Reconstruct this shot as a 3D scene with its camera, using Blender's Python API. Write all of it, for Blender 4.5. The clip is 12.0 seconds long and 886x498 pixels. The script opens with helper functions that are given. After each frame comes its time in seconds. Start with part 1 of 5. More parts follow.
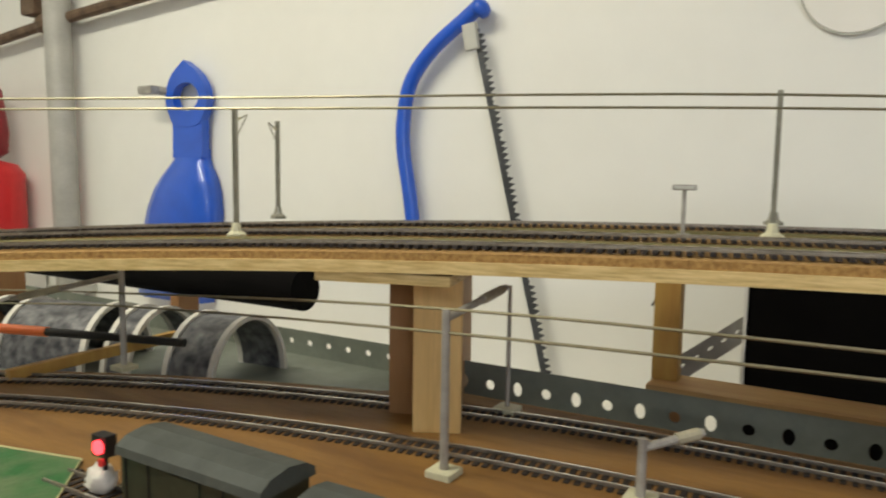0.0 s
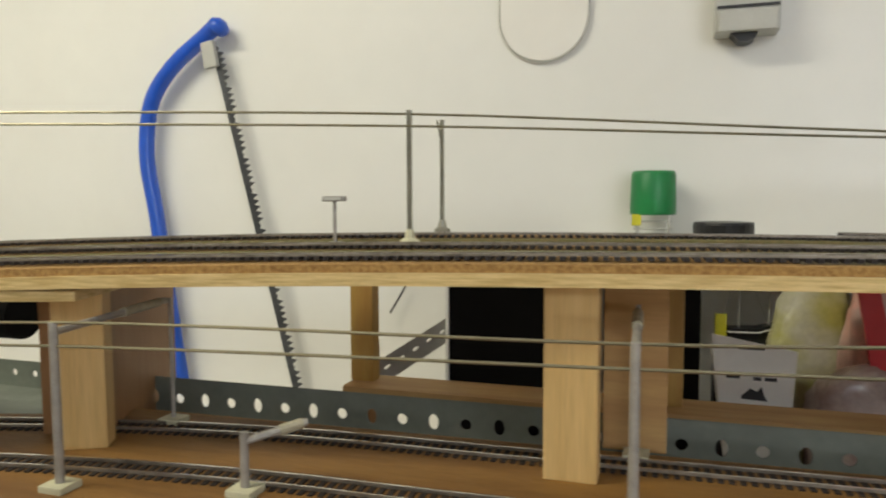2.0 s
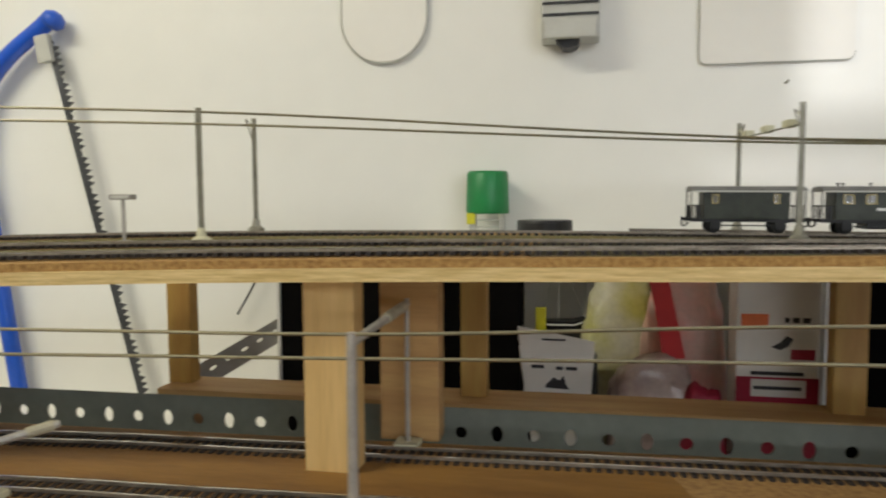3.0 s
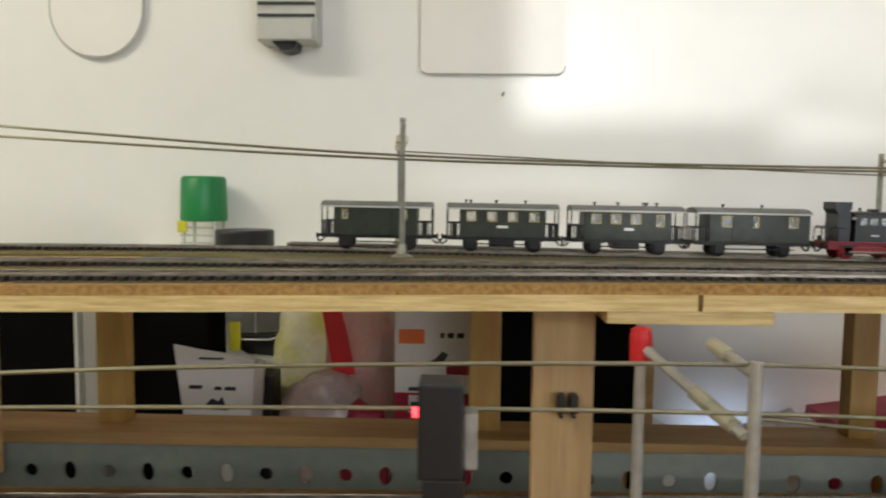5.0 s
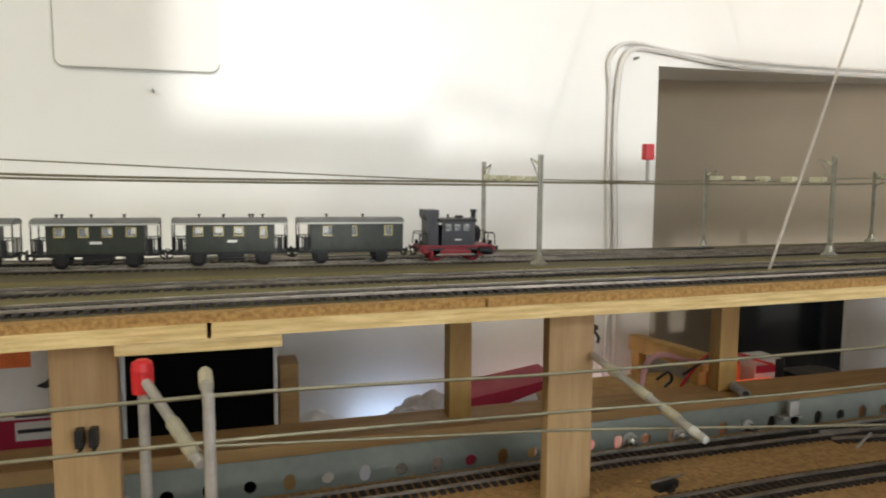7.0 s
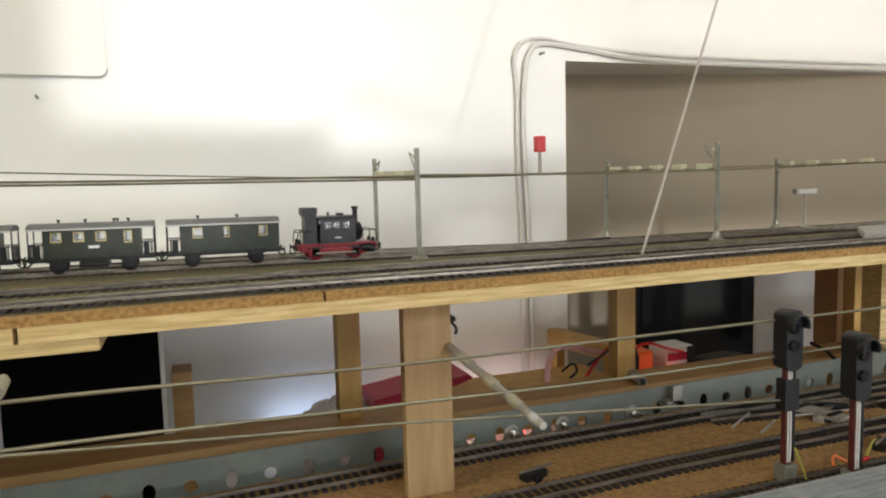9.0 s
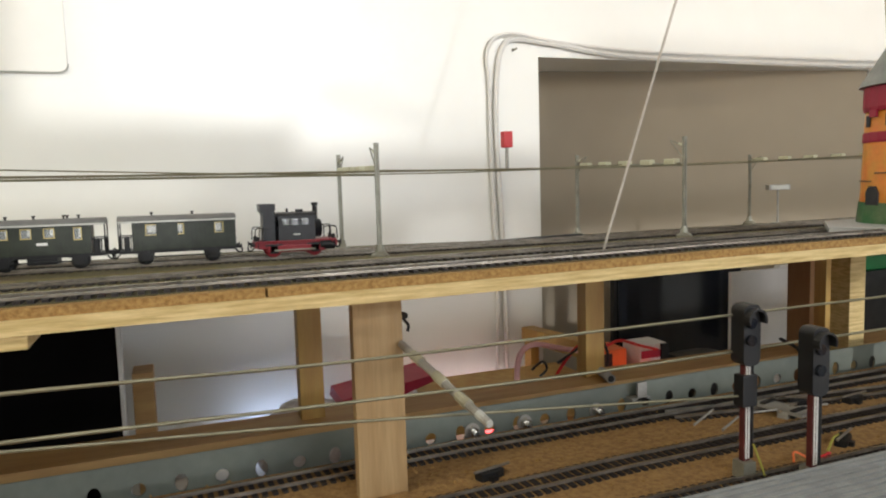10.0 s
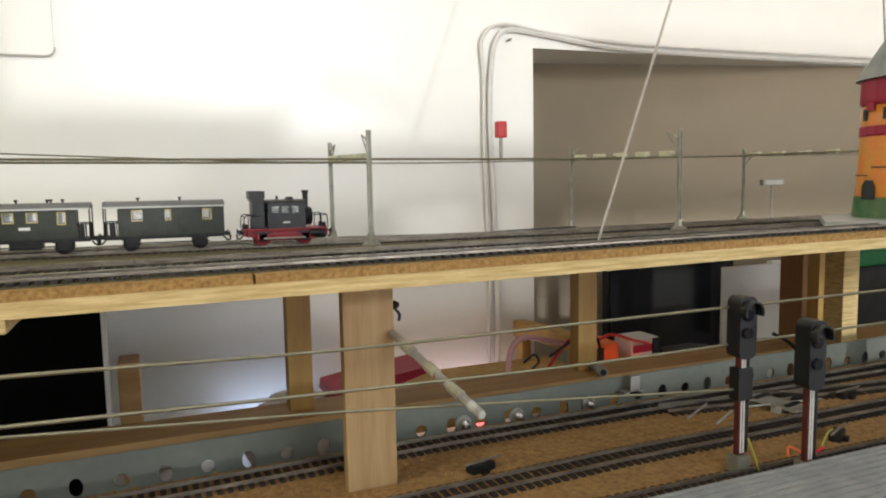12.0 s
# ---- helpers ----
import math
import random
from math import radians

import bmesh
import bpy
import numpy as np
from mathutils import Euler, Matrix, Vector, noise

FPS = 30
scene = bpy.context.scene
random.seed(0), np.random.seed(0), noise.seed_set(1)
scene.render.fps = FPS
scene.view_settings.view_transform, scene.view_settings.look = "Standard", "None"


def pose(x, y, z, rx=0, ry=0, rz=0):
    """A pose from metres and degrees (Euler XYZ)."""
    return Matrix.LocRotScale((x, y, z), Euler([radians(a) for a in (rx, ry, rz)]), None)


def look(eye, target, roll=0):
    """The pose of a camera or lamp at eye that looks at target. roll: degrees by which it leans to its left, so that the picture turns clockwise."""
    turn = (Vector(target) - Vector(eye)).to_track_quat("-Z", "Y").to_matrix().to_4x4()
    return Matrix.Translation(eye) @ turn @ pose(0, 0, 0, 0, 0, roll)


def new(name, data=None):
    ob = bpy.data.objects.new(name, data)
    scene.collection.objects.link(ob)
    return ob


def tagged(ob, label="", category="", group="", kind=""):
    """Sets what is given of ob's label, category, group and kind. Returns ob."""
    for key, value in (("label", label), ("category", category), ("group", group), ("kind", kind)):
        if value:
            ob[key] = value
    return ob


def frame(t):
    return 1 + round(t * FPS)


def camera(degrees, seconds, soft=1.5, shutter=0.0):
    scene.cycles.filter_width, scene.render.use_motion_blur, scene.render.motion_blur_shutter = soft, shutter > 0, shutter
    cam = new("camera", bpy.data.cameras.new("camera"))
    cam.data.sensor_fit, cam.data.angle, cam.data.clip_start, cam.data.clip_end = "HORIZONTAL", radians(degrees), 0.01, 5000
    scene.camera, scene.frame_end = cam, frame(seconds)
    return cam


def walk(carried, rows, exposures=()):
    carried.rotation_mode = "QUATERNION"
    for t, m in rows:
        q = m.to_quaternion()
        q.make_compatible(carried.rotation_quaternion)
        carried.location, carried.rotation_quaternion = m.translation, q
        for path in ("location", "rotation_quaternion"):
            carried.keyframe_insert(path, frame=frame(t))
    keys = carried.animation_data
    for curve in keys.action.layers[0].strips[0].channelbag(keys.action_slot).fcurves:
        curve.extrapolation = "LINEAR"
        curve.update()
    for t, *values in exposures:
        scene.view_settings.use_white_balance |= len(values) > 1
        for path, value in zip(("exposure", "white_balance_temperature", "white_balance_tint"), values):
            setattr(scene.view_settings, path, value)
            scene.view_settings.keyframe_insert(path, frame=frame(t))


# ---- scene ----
cam = camera(64.2, 12.0, soft=2.0, shutter=0.4)
METRES, EYE, TILT, LEAN, TURN = 0.78, 1.2, -9.0, 0.0, 31.0
ROWS = [
    (0.0, 0.0, 0.0, 0.0, 0.0, 0.0, -0.0),
    (0.5, 0.0433, -0.0051, -0.0006, -3.62, 0.53, 0.32),
    (1.0, 0.095, -0.0211, -0.0042, -6.85, 0.91, 0.75),
    (1.5, 0.1387, -0.0399, -0.0103, -9.86, 1.14, 1.32),
    (2.0, 0.1805, -0.0627, -0.0134, -13.13, 1.19, 2.34),
    (2.5, 0.2327, -0.0804, -0.019, -16.4, 1.18, 2.36),
    (3.0, 0.3017, -0.1133, -0.0252, -20.04, 1.03, 3.05),
    (5.0, 0.5834, -0.1995, -0.0201, -28.89, 0.4, 2.94),
    (5.5, 0.6461, -0.209, -0.0136, -32.99, -1.05, 3.53),
    (6.0, 0.6823, -0.2466, -0.0006, -39.33, -2.05, 4.54),
    (6.5, 0.6952, -0.2886, 0.0054, -44.46, -2.52, 4.51),
    (7.0, 0.7122, -0.3228, 0.0041, -47.67, -2.6, 4.56),
    (7.5, 0.7352, -0.3373, -0.0031, -48.89, -2.84, 4.88),
    (9.5, 0.7967, -0.3993, -0.0199, -51.31, -2.45, 6.85),
    (10.0, 0.8135, -0.404, -0.0252, -51.72, -2.58, 6.83),
    (10.5, 0.8281, -0.408, -0.0294, -51.97, -2.76, 6.82),
    (11.0, 0.8278, -0.4019, -0.029, -52.11, -2.86, 6.65),
    (11.5, 0.8205, -0.3946, -0.0286, -52.14, -2.91, 6.3),
    (12.0, 0.8219, -0.395, -0.0312, -52.4, -3.08, 6.2),
]
EXPOSURES = [(0.0, -0.12), (3.0, -0.10), (5.0, 0.0), (6.5, 0.16), (12.0, 0.20)]
BASE = pose(0, 0, EYE, 3.1, 0.92, 0) @ pose(0, 0, 0, TILT, LEAN, TURN)
walk(cam, [(t, BASE @ pose(METRES * x, METRES * y, METRES * z, 90 + pitch, roll, yaw)) for t, x, y, z, yaw, pitch, roll in ROWS],
     exposures=EXPOSURES)

# ---- world and light ----
world = bpy.data.worlds.new("sky")
world.use_nodes = True
scene.world = world
wn = world.node_tree.nodes
sky = wn.new("ShaderNodeTexSky")
sky.sky_type, sky.sun_disc = "NISHITA", False
sky.sun_elevation, sky.sun_rotation = radians(8), radians(188)
wn["Background"].inputs["Strength"].default_value = 0.12
world.node_tree.links.new(sky.outputs["Color"], wn["Background"].inputs["Color"])


def lamp(name, kind, m, energy, color, **kw):
    d = bpy.data.lights.new(name, kind)
    d.energy, d.color = energy, color
    for k, v in kw.items():
        if k == "size":
            d.size = v
        elif k == "size_y":
            d.shape, d.size_y = "RECTANGLE", v
        elif k == "angle":
            d.angle = v
        elif k == "soft":
            d.shadow_soft_size = v
    ob = new(name, d)
    ob.matrix_world = m
    return ob


# low sun through the high basement window behind the camera
lamp("sun", "SUN", look((0, 0, 0), (-0.10, 1.0, -0.140)), 1.05, (1.0, 0.995, 0.99), angle=radians(1.3))
# sky light in the window opening
lamp("window_light", "AREA", look((0.6, -1.52, 1.88), (0.5, 1.0, 1.25)), 31, (0.88, 0.93, 1.0), size=3.4, size_y=0.5)
# added unseen lamp behind the camera, fills the gap between the decks
lamp("gap_fill_light", "AREA", look((1.85, -1.485, 1.14), (1.75, 1.0, 1.15)), 11, (0.92, 0.94, 1.0), size=1.75, size_y=0.20)
# ceiling lamp over the left of the room
lamp("ceiling_lamp_light", "AREA", look((-1.0, -0.10, 2.25), (-1.0, 0.25, 0.0)), 23.5, (1.0, 0.955, 0.77), size=1.2, size_y=0.16)


# ---- materials ----
def mat(name, color, rough=0.6, metal=0.0, vary=0.12, scale=30.0, bump=0.0, bump_scale=200.0, stretch=(1, 1, 1), second=None,
        spec=None, coat=0.0, per_object=0.0):
    """A surface with two scales of variation; second: a colour that the coarse noise blends in."""
    m = bpy.data.materials.new(name)
    m.use_nodes = True
    nt = m.node_tree
    n, l = nt.nodes, nt.links
    b = n["Principled BSDF"]
    tc, mp = n.new("ShaderNodeTexCoord"), n.new("ShaderNodeMapping")
    mp.inputs["Scale"].default_value = stretch
    l.new(tc.outputs["Object"], mp.inputs["Vector"])
    big, fine = n.new("ShaderNodeTexNoise"), n.new("ShaderNodeTexNoise")
    big.inputs["Scale"].default_value, big.inputs["Detail"].default_value = scale, 4
    fine.inputs["Scale"].default_value, fine.inputs["Detail"].default_value = scale * 7, 3
    l.new(mp.outputs["Vector"], big.inputs["Vector"])
    l.new(mp.outputs["Vector"], fine.inputs["Vector"])
    mix = n.new("ShaderNodeMix")
    mix.data_type = "RGBA"
    c2 = second if second else tuple(c * (1 - 2 * vary) for c in color)
    mix.inputs["A"].default_value, mix.inputs["B"].default_value = (*color, 1), (*c2, 1)
    ramp = n.new("ShaderNodeMapRange")
    ramp.inputs["From Min"].default_value, ramp.inputs["From Max"].default_value = 0.35, 0.68
    l.new(big.outputs["Fac"], ramp.inputs["Value"])
    l.new(ramp.outputs["Result"], mix.inputs["Factor"])
    hsv = n.new("ShaderNodeHueSaturation")
    val = n.new("ShaderNodeMapRange")
    val.inputs["To Min"].default_value, val.inputs["To Max"].default_value = 1 - vary, 1 + vary
    l.new(fine.outputs["Fac"], val.inputs["Value"])
    out = val.outputs["Result"]
    if per_object:
        info, add = n.new("ShaderNodeObjectInfo"), n.new("ShaderNodeMath")
        add.operation = "MULTIPLY_ADD"
        add.inputs[1].default_value = per_object
        l.new(info.outputs["Random"], add.inputs[0])
        l.new(out, add.inputs[2])
        out = add.outputs[0]
    l.new(out, hsv.inputs["Value"])
    l.new(mix.outputs["Result"], hsv.inputs["Color"])
    l.new(hsv.outputs["Color"], b.inputs["Base Color"])
    rr = n.new("ShaderNodeMapRange")
    rr.inputs["To Min"].default_value, rr.inputs["To Max"].default_value = max(rough - 0.08, 0.02), min(rough + 0.1, 1)
    l.new(big.outputs["Fac"], rr.inputs["Value"])
    l.new(rr.outputs["Result"], b.inputs["Roughness"])
    b.inputs["Metallic"].default_value = metal
    if spec is not None:
        b.inputs["Specular IOR Level"].default_value = spec
    b.inputs["Coat Weight"].default_value = coat
    if bump:
        bn, bp = n.new("ShaderNodeTexNoise"), n.new("ShaderNodeBump")
        bn.inputs["Scale"].default_value, bn.inputs["Detail"].default_value = bump_scale, 4
        bp.inputs["Strength"].default_value, bp.inputs["Distance"].default_value = bump, 0.002
        l.new(mp.outputs["Vector"], bn.inputs["Vector"])
        l.new(bn.outputs["Fac"], bp.inputs["Height"])
        l.new(bp.outputs["Normal"], b.inputs["Normal"])
    return m


def glow(name, color, strength):
    m = bpy.data.materials.new(name)
    m.use_nodes = True
    b = m.node_tree.nodes["Principled BSDF"]
    b.inputs["Base Color"].default_value = (*color, 1)
    b.inputs["Emission Color"].default_value, b.inputs["Emission Strength"].default_value = (*color, 1), strength
    return m


def clear(name, color=(1, 1, 1), rough=0.02, alpha=0.25):
    m = bpy.data.materials.new(name)
    m.use_nodes = True
    b = m.node_tree.nodes["Principled BSDF"]
    b.inputs["Base Color"].default_value, b.inputs["Roughness"].default_value = (*color, 1), rough
    b.inputs["Alpha"].default_value = alpha
    return m


M_WALL = mat("white_wall_paint", (0.83, 0.825, 0.785), 0.34, vary=0.025, scale=3, bump=0.25, bump_scale=14, second=(0.81, 0.80, 0.755))
M_BEIGE = mat("beige_wall_paint", (0.33, 0.275, 0.20), 0.7, vary=0.03, scale=4, bump=0.1, bump_scale=30)
M_PANEL = mat("white_painted_panel", (0.83, 0.81, 0.76), 0.4, vary=0.02, scale=5)
M_CEIL = mat("ceiling_paint", (0.78, 0.76, 0.72), 0.8, vary=0.03, scale=3)
M_FLOOR = mat("concrete_floor", (0.30, 0.29, 0.27), 0.8, vary=0.1, scale=6)
M_PLY = mat("pale_plywood", (0.74, 0.57, 0.27), 0.6, vary=0.26, scale=14, stretch=(2.2, 8, 34), second=(0.50, 0.35, 0.13), bump=0.12, bump_scale=120)
M_CHIP = mat("chipboard", (0.44, 0.265, 0.085), 0.85, vary=0.40, scale=330, second=(0.25, 0.130, 0.038), bump=0.6, bump_scale=500)
M_PINE = mat("pine_wood", (0.65, 0.45, 0.19), 0.6, vary=0.20, scale=7, stretch=(11, 11, 0.8), second=(0.55, 0.36, 0.135), bump=0.1, bump_scale=140, per_object=0.06)
# darker pine copy; the right posts' dimmer light is put into its colour
M_PINEDIM = mat("dimmed_pine_wood", (0.43, 0.29, 0.14), 0.65, vary=0.22, scale=7, stretch=(11, 11, 0.8), second=(0.34, 0.21, 0.09), bump=0.15, bump_scale=140, per_object=0.06)
M_BROWN = mat("brown_wood", (0.30, 0.155, 0.06), 0.6, vary=0.14, scale=8, stretch=(8, 8, 1), second=(0.27, 0.13, 0.05), bump=0.1)
M_OCHRE = mat("varnished_post_wood", (0.48, 0.30, 0.08), 0.5, vary=0.12, scale=8, stretch=(9, 9, 1), second=(0.40, 0.22, 0.06))
M_BEAM = mat("brown_beam_wood", (0.50, 0.31, 0.12), 0.6, vary=0.14, scale=8, stretch=(1, 8, 8), second=(0.40, 0.225, 0.085), bump=0.1)
M_GREENS = mat("green_printed_sheet", (0.025, 0.125, 0.035), 0.5, vary=0.25, scale=45, second=(0.10, 0.16, 0.07), bump=0.2)
M_PRINT = mat("dark_printed_card", (0.02, 0.022, 0.03), 0.5, vary=0.2, scale=85, second=(0.17, 0.17, 0.18))
M_FILLPANE = mat("pale_pane_surface", (0.75, 0.78, 0.80), 0.5, vary=0.02, scale=20)
M_SMOKE = mat("grey_film", (0.62, 0.56, 0.53), 0.28, vary=0.2, scale=35, second=(0.45, 0.40, 0.38), bump=0.4, bump_scale=90)
M_BOARD = mat("bare_brown_board", (0.245, 0.125, 0.028), 0.6, vary=0.25, scale=9, stretch=(1, 6, 6), second=(0.165, 0.078, 0.018), bump=0.2, bump_scale=300)
M_CORK = mat("lower_deck_board", (0.40, 0.235, 0.082), 0.85, vary=0.45, scale=240, second=(0.25, 0.135, 0.048), bump=0.9, bump_scale=420)
M_DECK = mat("upper_deck_ground", (0.105, 0.078, 0.040), 0.9, vary=0.4, scale=45, second=(0.10, 0.095, 0.04), bump=0.5, bump_scale=400)
M_GRASS = mat("green_scatter", (0.12, 0.115, 0.035), 0.95, vary=0.45, scale=160, second=(0.19, 0.14, 0.055), bump=0.8, bump_scale=600)
M_SLEEPER = mat("dark_sleeper", (0.022, 0.016, 0.014), 0.7, vary=0.2, scale=90, per_object=0.3)
M_RAIL = mat("nickel_rail", (0.86, 0.83, 0.77), 0.22, metal=0.9, vary=0.15, scale=40)
M_RAILSIDE = mat("brown_rail_side", (0.38, 0.33, 0.27), 0.36, metal=0.65, vary=0.25, scale=60)
M_OLIVE = mat("yellow_green_bag", (0.55, 0.53, 0.42), 0.35, vary=0.2, scale=22, second=(0.46, 0.44, 0.12), bump=0.6, bump_scale=40)
M_SLEEVE = mat("dull_cream_sleeve", (0.42, 0.39, 0.28), 0.6, vary=0.15, scale=60)
M_SPOST = mat("dark_red_signal_post", (0.11, 0.018, 0.016), 0.5, vary=0.2, scale=60)
M_DULLY = mat("dull_yellow_wire", (0.40, 0.36, 0.06), 0.6, vary=0.1, scale=60)
M_PALEY = mat("pale_straw_edge", (0.50, 0.46, 0.24), 0.6, vary=0.1, scale=60)
M_STEEL = mat("grey_green_steel", (0.205, 0.225, 0.190), 0.5, metal=0.25, vary=0.14, scale=18, second=(0.160, 0.175, 0.150), bump=0.08)
M_MAST = mat("grey_mast_metal", (0.33, 0.32, 0.26), 0.45, metal=0.5, vary=0.15, scale=60)
M_WIRE = mat("brass_wire", (0.29, 0.265, 0.175), 0.38, metal=0.7, vary=0.12, scale=50)
M_ROD = mat("pale_grey_rod", (0.42, 0.40, 0.36), 0.5, metal=0.3, vary=0.15, scale=60)
M_INSUL = mat("cream_insulator", (0.62, 0.60, 0.42), 0.5, vary=0.1, scale=60)
M_BLUE = mat("blue_plastic", (0.012, 0.10, 0.62), 0.32, vary=0.06, scale=20, coat=0.3)
M_BLADE = mat("dark_steel_blade", (0.10, 0.105, 0.115), 0.42, metal=0.6, vary=0.2, scale=25)
M_GREY = mat("light_grey_plastic", (0.52, 0.52, 0.48), 0.5, vary=0.05, scale=30)
M_PIPE = mat("grey_pipe", (0.42, 0.41, 0.38), 0.45, vary=0.08, scale=20)
M_RUST = mat("brown_pipe", (0.16, 0.10, 0.06), 0.6, vary=0.25, scale=30)
M_RED = mat("red_plastic", (0.62, 0.02, 0.025), 0.4, vary=0.06, scale=30)
M_REDD = mat("dark_red_paint", (0.30, 0.012, 0.022), 0.45, vary=0.1, scale=60)
M_GREEN = mat("green_plastic", (0.01, 0.22, 0.06), 0.4, vary=0.08, scale=25)
M_BLACK = mat("black_plastic", (0.012, 0.012, 0.013), 0.45, vary=0.2, scale=50)
M_VOID = mat("matt_black_board", (0.0035, 0.003, 0.003), 0.92, vary=0.2, scale=12, spec=0.1)
M_WAGON = mat("dark_green_coach_paint", (0.024, 0.031, 0.018), 0.48, vary=0.15, scale=120)
M_ROOF = mat("grey_coach_roof", (0.17, 0.17, 0.165), 0.6, vary=0.12, scale=90)
M_IRON = mat("black_iron", (0.008, 0.008, 0.009), 0.5, vary=0.25, scale=150)
M_LOCO = mat("loco_black", (0.010, 0.0105, 0.013), 0.42, vary=0.2, scale=120)
M_GOLD = mat("brass_window_frame", (0.62, 0.48, 0.16), 0.45, vary=0.1, scale=200)
M_TIN = mat("white_tin", (0.74, 0.73, 0.70), 0.5, vary=0.04, scale=60)
M_GLASS = clear("thin_glass", (0.9, 0.95, 0.95), 0.03, 0.18)
M_LED = glow("red_led", (1.0, 0.04, 0.05), 5.0)
# glow of the added tubes that brighten the wall between the decks
M_FILLB = glow("blue_white_fill", (0.56, 0.70, 1.0), 5.0)
M_FILLP = glow("rose_white_fill", (1.0, 0.84, 0.88), 4.0)
M_LEDO = glow("orange_pilot_plate", (1.0, 0.16, 0.06), 0.45)
M_LEDW = glow("bright_red_led", (1.0, 0.09, 0.09), 4.0)
M_WHITE = mat("white_card", (0.78, 0.76, 0.72), 0.6, vary=0.03, scale=30)
M_BAG = mat("clear_plastic_bag", (0.60, 0.50, 0.46), 0.22, vary=0.22, scale=26, second=(0.38, 0.26, 0.24), bump=0.9, bump_scale=45)
M_PINKBAG = mat("pink_plastic_bag", (0.72, 0.36, 0.30), 0.3, vary=0.15, scale=26, second=(0.55, 0.42, 0.36), bump=0.6, bump_scale=40)
M_YELLOW = mat("yellow_plastic", (0.62, 0.58, 0.03), 0.5, vary=0.1, scale=30)
M_ORANGE = mat("orange_plastic", (0.85, 0.19, 0.05), 0.5, vary=0.08, scale=40)
M_CRIM = mat("crimson_print", (0.36, 0.008, 0.04), 0.5, vary=0.06, scale=30)
M_DARKGREY = mat("grey_roof_felt", (0.062, 0.070, 0.062), 0.75, vary=0.12, scale=60, bump=0.2)
M_ARCH = mat("white_arch_card", (0.62, 0.60, 0.55), 0.6, vary=0.06, scale=40)
M_INK = mat("dark_ink", (0.03, 0.03, 0.035), 0.6, vary=0.1, scale=60)
M_SCREEN = mat("dark_screen", (0.012, 0.014, 0.02), 0.12, vary=0.1, scale=10)
M_CORRU = mat("grey_corrugated_card", (0.33, 0.34, 0.33), 0.7, vary=0.1, scale=60)
M_CORD = mat("pale_cord", (0.55, 0.50, 0.44), 0.8, vary=0.1, scale=200)
M_CABLE = mat("white_cable", (0.72, 0.70, 0.66), 0.5, vary=0.04, scale=60)
M_PINKC = mat("pink_cable", (0.75, 0.42, 0.42), 0.5, vary=0.05, scale=60)
M_TOWER = mat("orange_printed_tin", (0.80, 0.25, 0.035), 0.4, vary=0.12, scale=40, second=(0.70, 0.33, 0.05))


# ---- mesh helpers ----
def link(name, bm, material, smooth=False):
    me = bpy.data.meshes.new(name)
    bm.normal_update()
    bm.to_mesh(me)
    bm.free()
    if smooth:
        me.polygons.foreach_set("use_smooth", [True] * len(me.polygons))
    me.materials.append(material)
    return new(name, me)


def part(name, bm, material, parent, label="", smooth=False):
    ob = link(name, bm, material, smooth)
    ob.parent = parent
    if label:
        tagged(ob, label)
    return ob


def thing(name, m, label, category, group="", kind=""):
    ob = new(name)
    ob.empty_display_size = 0.01
    ob.matrix_world = m
    return tagged(ob, label, category, group, kind)


def solid(name, bm, material, label, category, group="", kind="", smooth=False):
    return tagged(link(name, bm, material, smooth), label, category, group, kind)


def box(bm, x0, x1, y0, y1, z0, z1, bevel=0.0, m=None):
    r = bmesh.ops.create_cube(bm, size=1)
    v = r["verts"]
    bmesh.ops.transform(bm, matrix=Matrix.Translation(((x0 + x1) / 2, (y0 + y1) / 2, (z0 + z1) / 2)) @ Matrix.Diagonal((abs(x1 - x0), abs(y1 - y0), abs(z1 - z0), 1)), verts=v)
    if bevel:
        e = list({e for w in v for e in w.link_edges})
        r = bmesh.ops.bevel(bm, geom=e, offset=bevel, segments=2, affect="EDGES", profile=0.7)
        v = list({w for f in r["faces"] for w in f.verts} | {w for w in v if w.is_valid})
    if m is not None:
        bmesh.ops.transform(bm, matrix=m, verts=v)
    return bm


def bx(*a, **k):
    return box(bmesh.new(), *a, **k)


def cyl(bm, p, q, r, r2=None, seg=12):
    p, q = Vector(p), Vector(q)
    d = q - p
    m = Matrix.Translation((p + q) / 2) @ d.to_track_quat("Z", "Y").to_matrix().to_4x4()
    bmesh.ops.create_cone(bm, cap_ends=True, segments=seg, radius1=r, radius2=r if r2 is None else r2, depth=d.length, matrix=m)
    return bm


def cy(*a, **k):
    return cyl(bmesh.new(), *a, **k)


def tube(bm, pts, r, seg=6):
    """A round wire through points."""
    pts = [Vector(p) for p in pts]
    rings, a = [], None
    for i, p in enumerate(pts):
        d = (pts[min(i + 1, len(pts) - 1)] - pts[max(i - 1, 0)]).normalized()
        if a is None:
            a = d.cross(Vector((0, 0, 1)) if abs(d.z) < 0.9 else Vector((1, 0, 0))).normalized()
        a = (a - a.dot(d) * d).normalized()
        b = a.cross(d)
        rings.append([bm.verts.new(p + r * (math.cos(2 * math.pi * k / seg) * a + math.sin(2 * math.pi * k / seg) * b)) for k in range(seg)])
    for u, w in zip(rings, rings[1:]):
        for k in range(seg):
            bm.faces.new((u[k], u[(k + 1) % seg], w[(k + 1) % seg], w[k]))
    bm.faces.new(rings[0][::-1])
    bm.faces.new(rings[-1])
    return bm


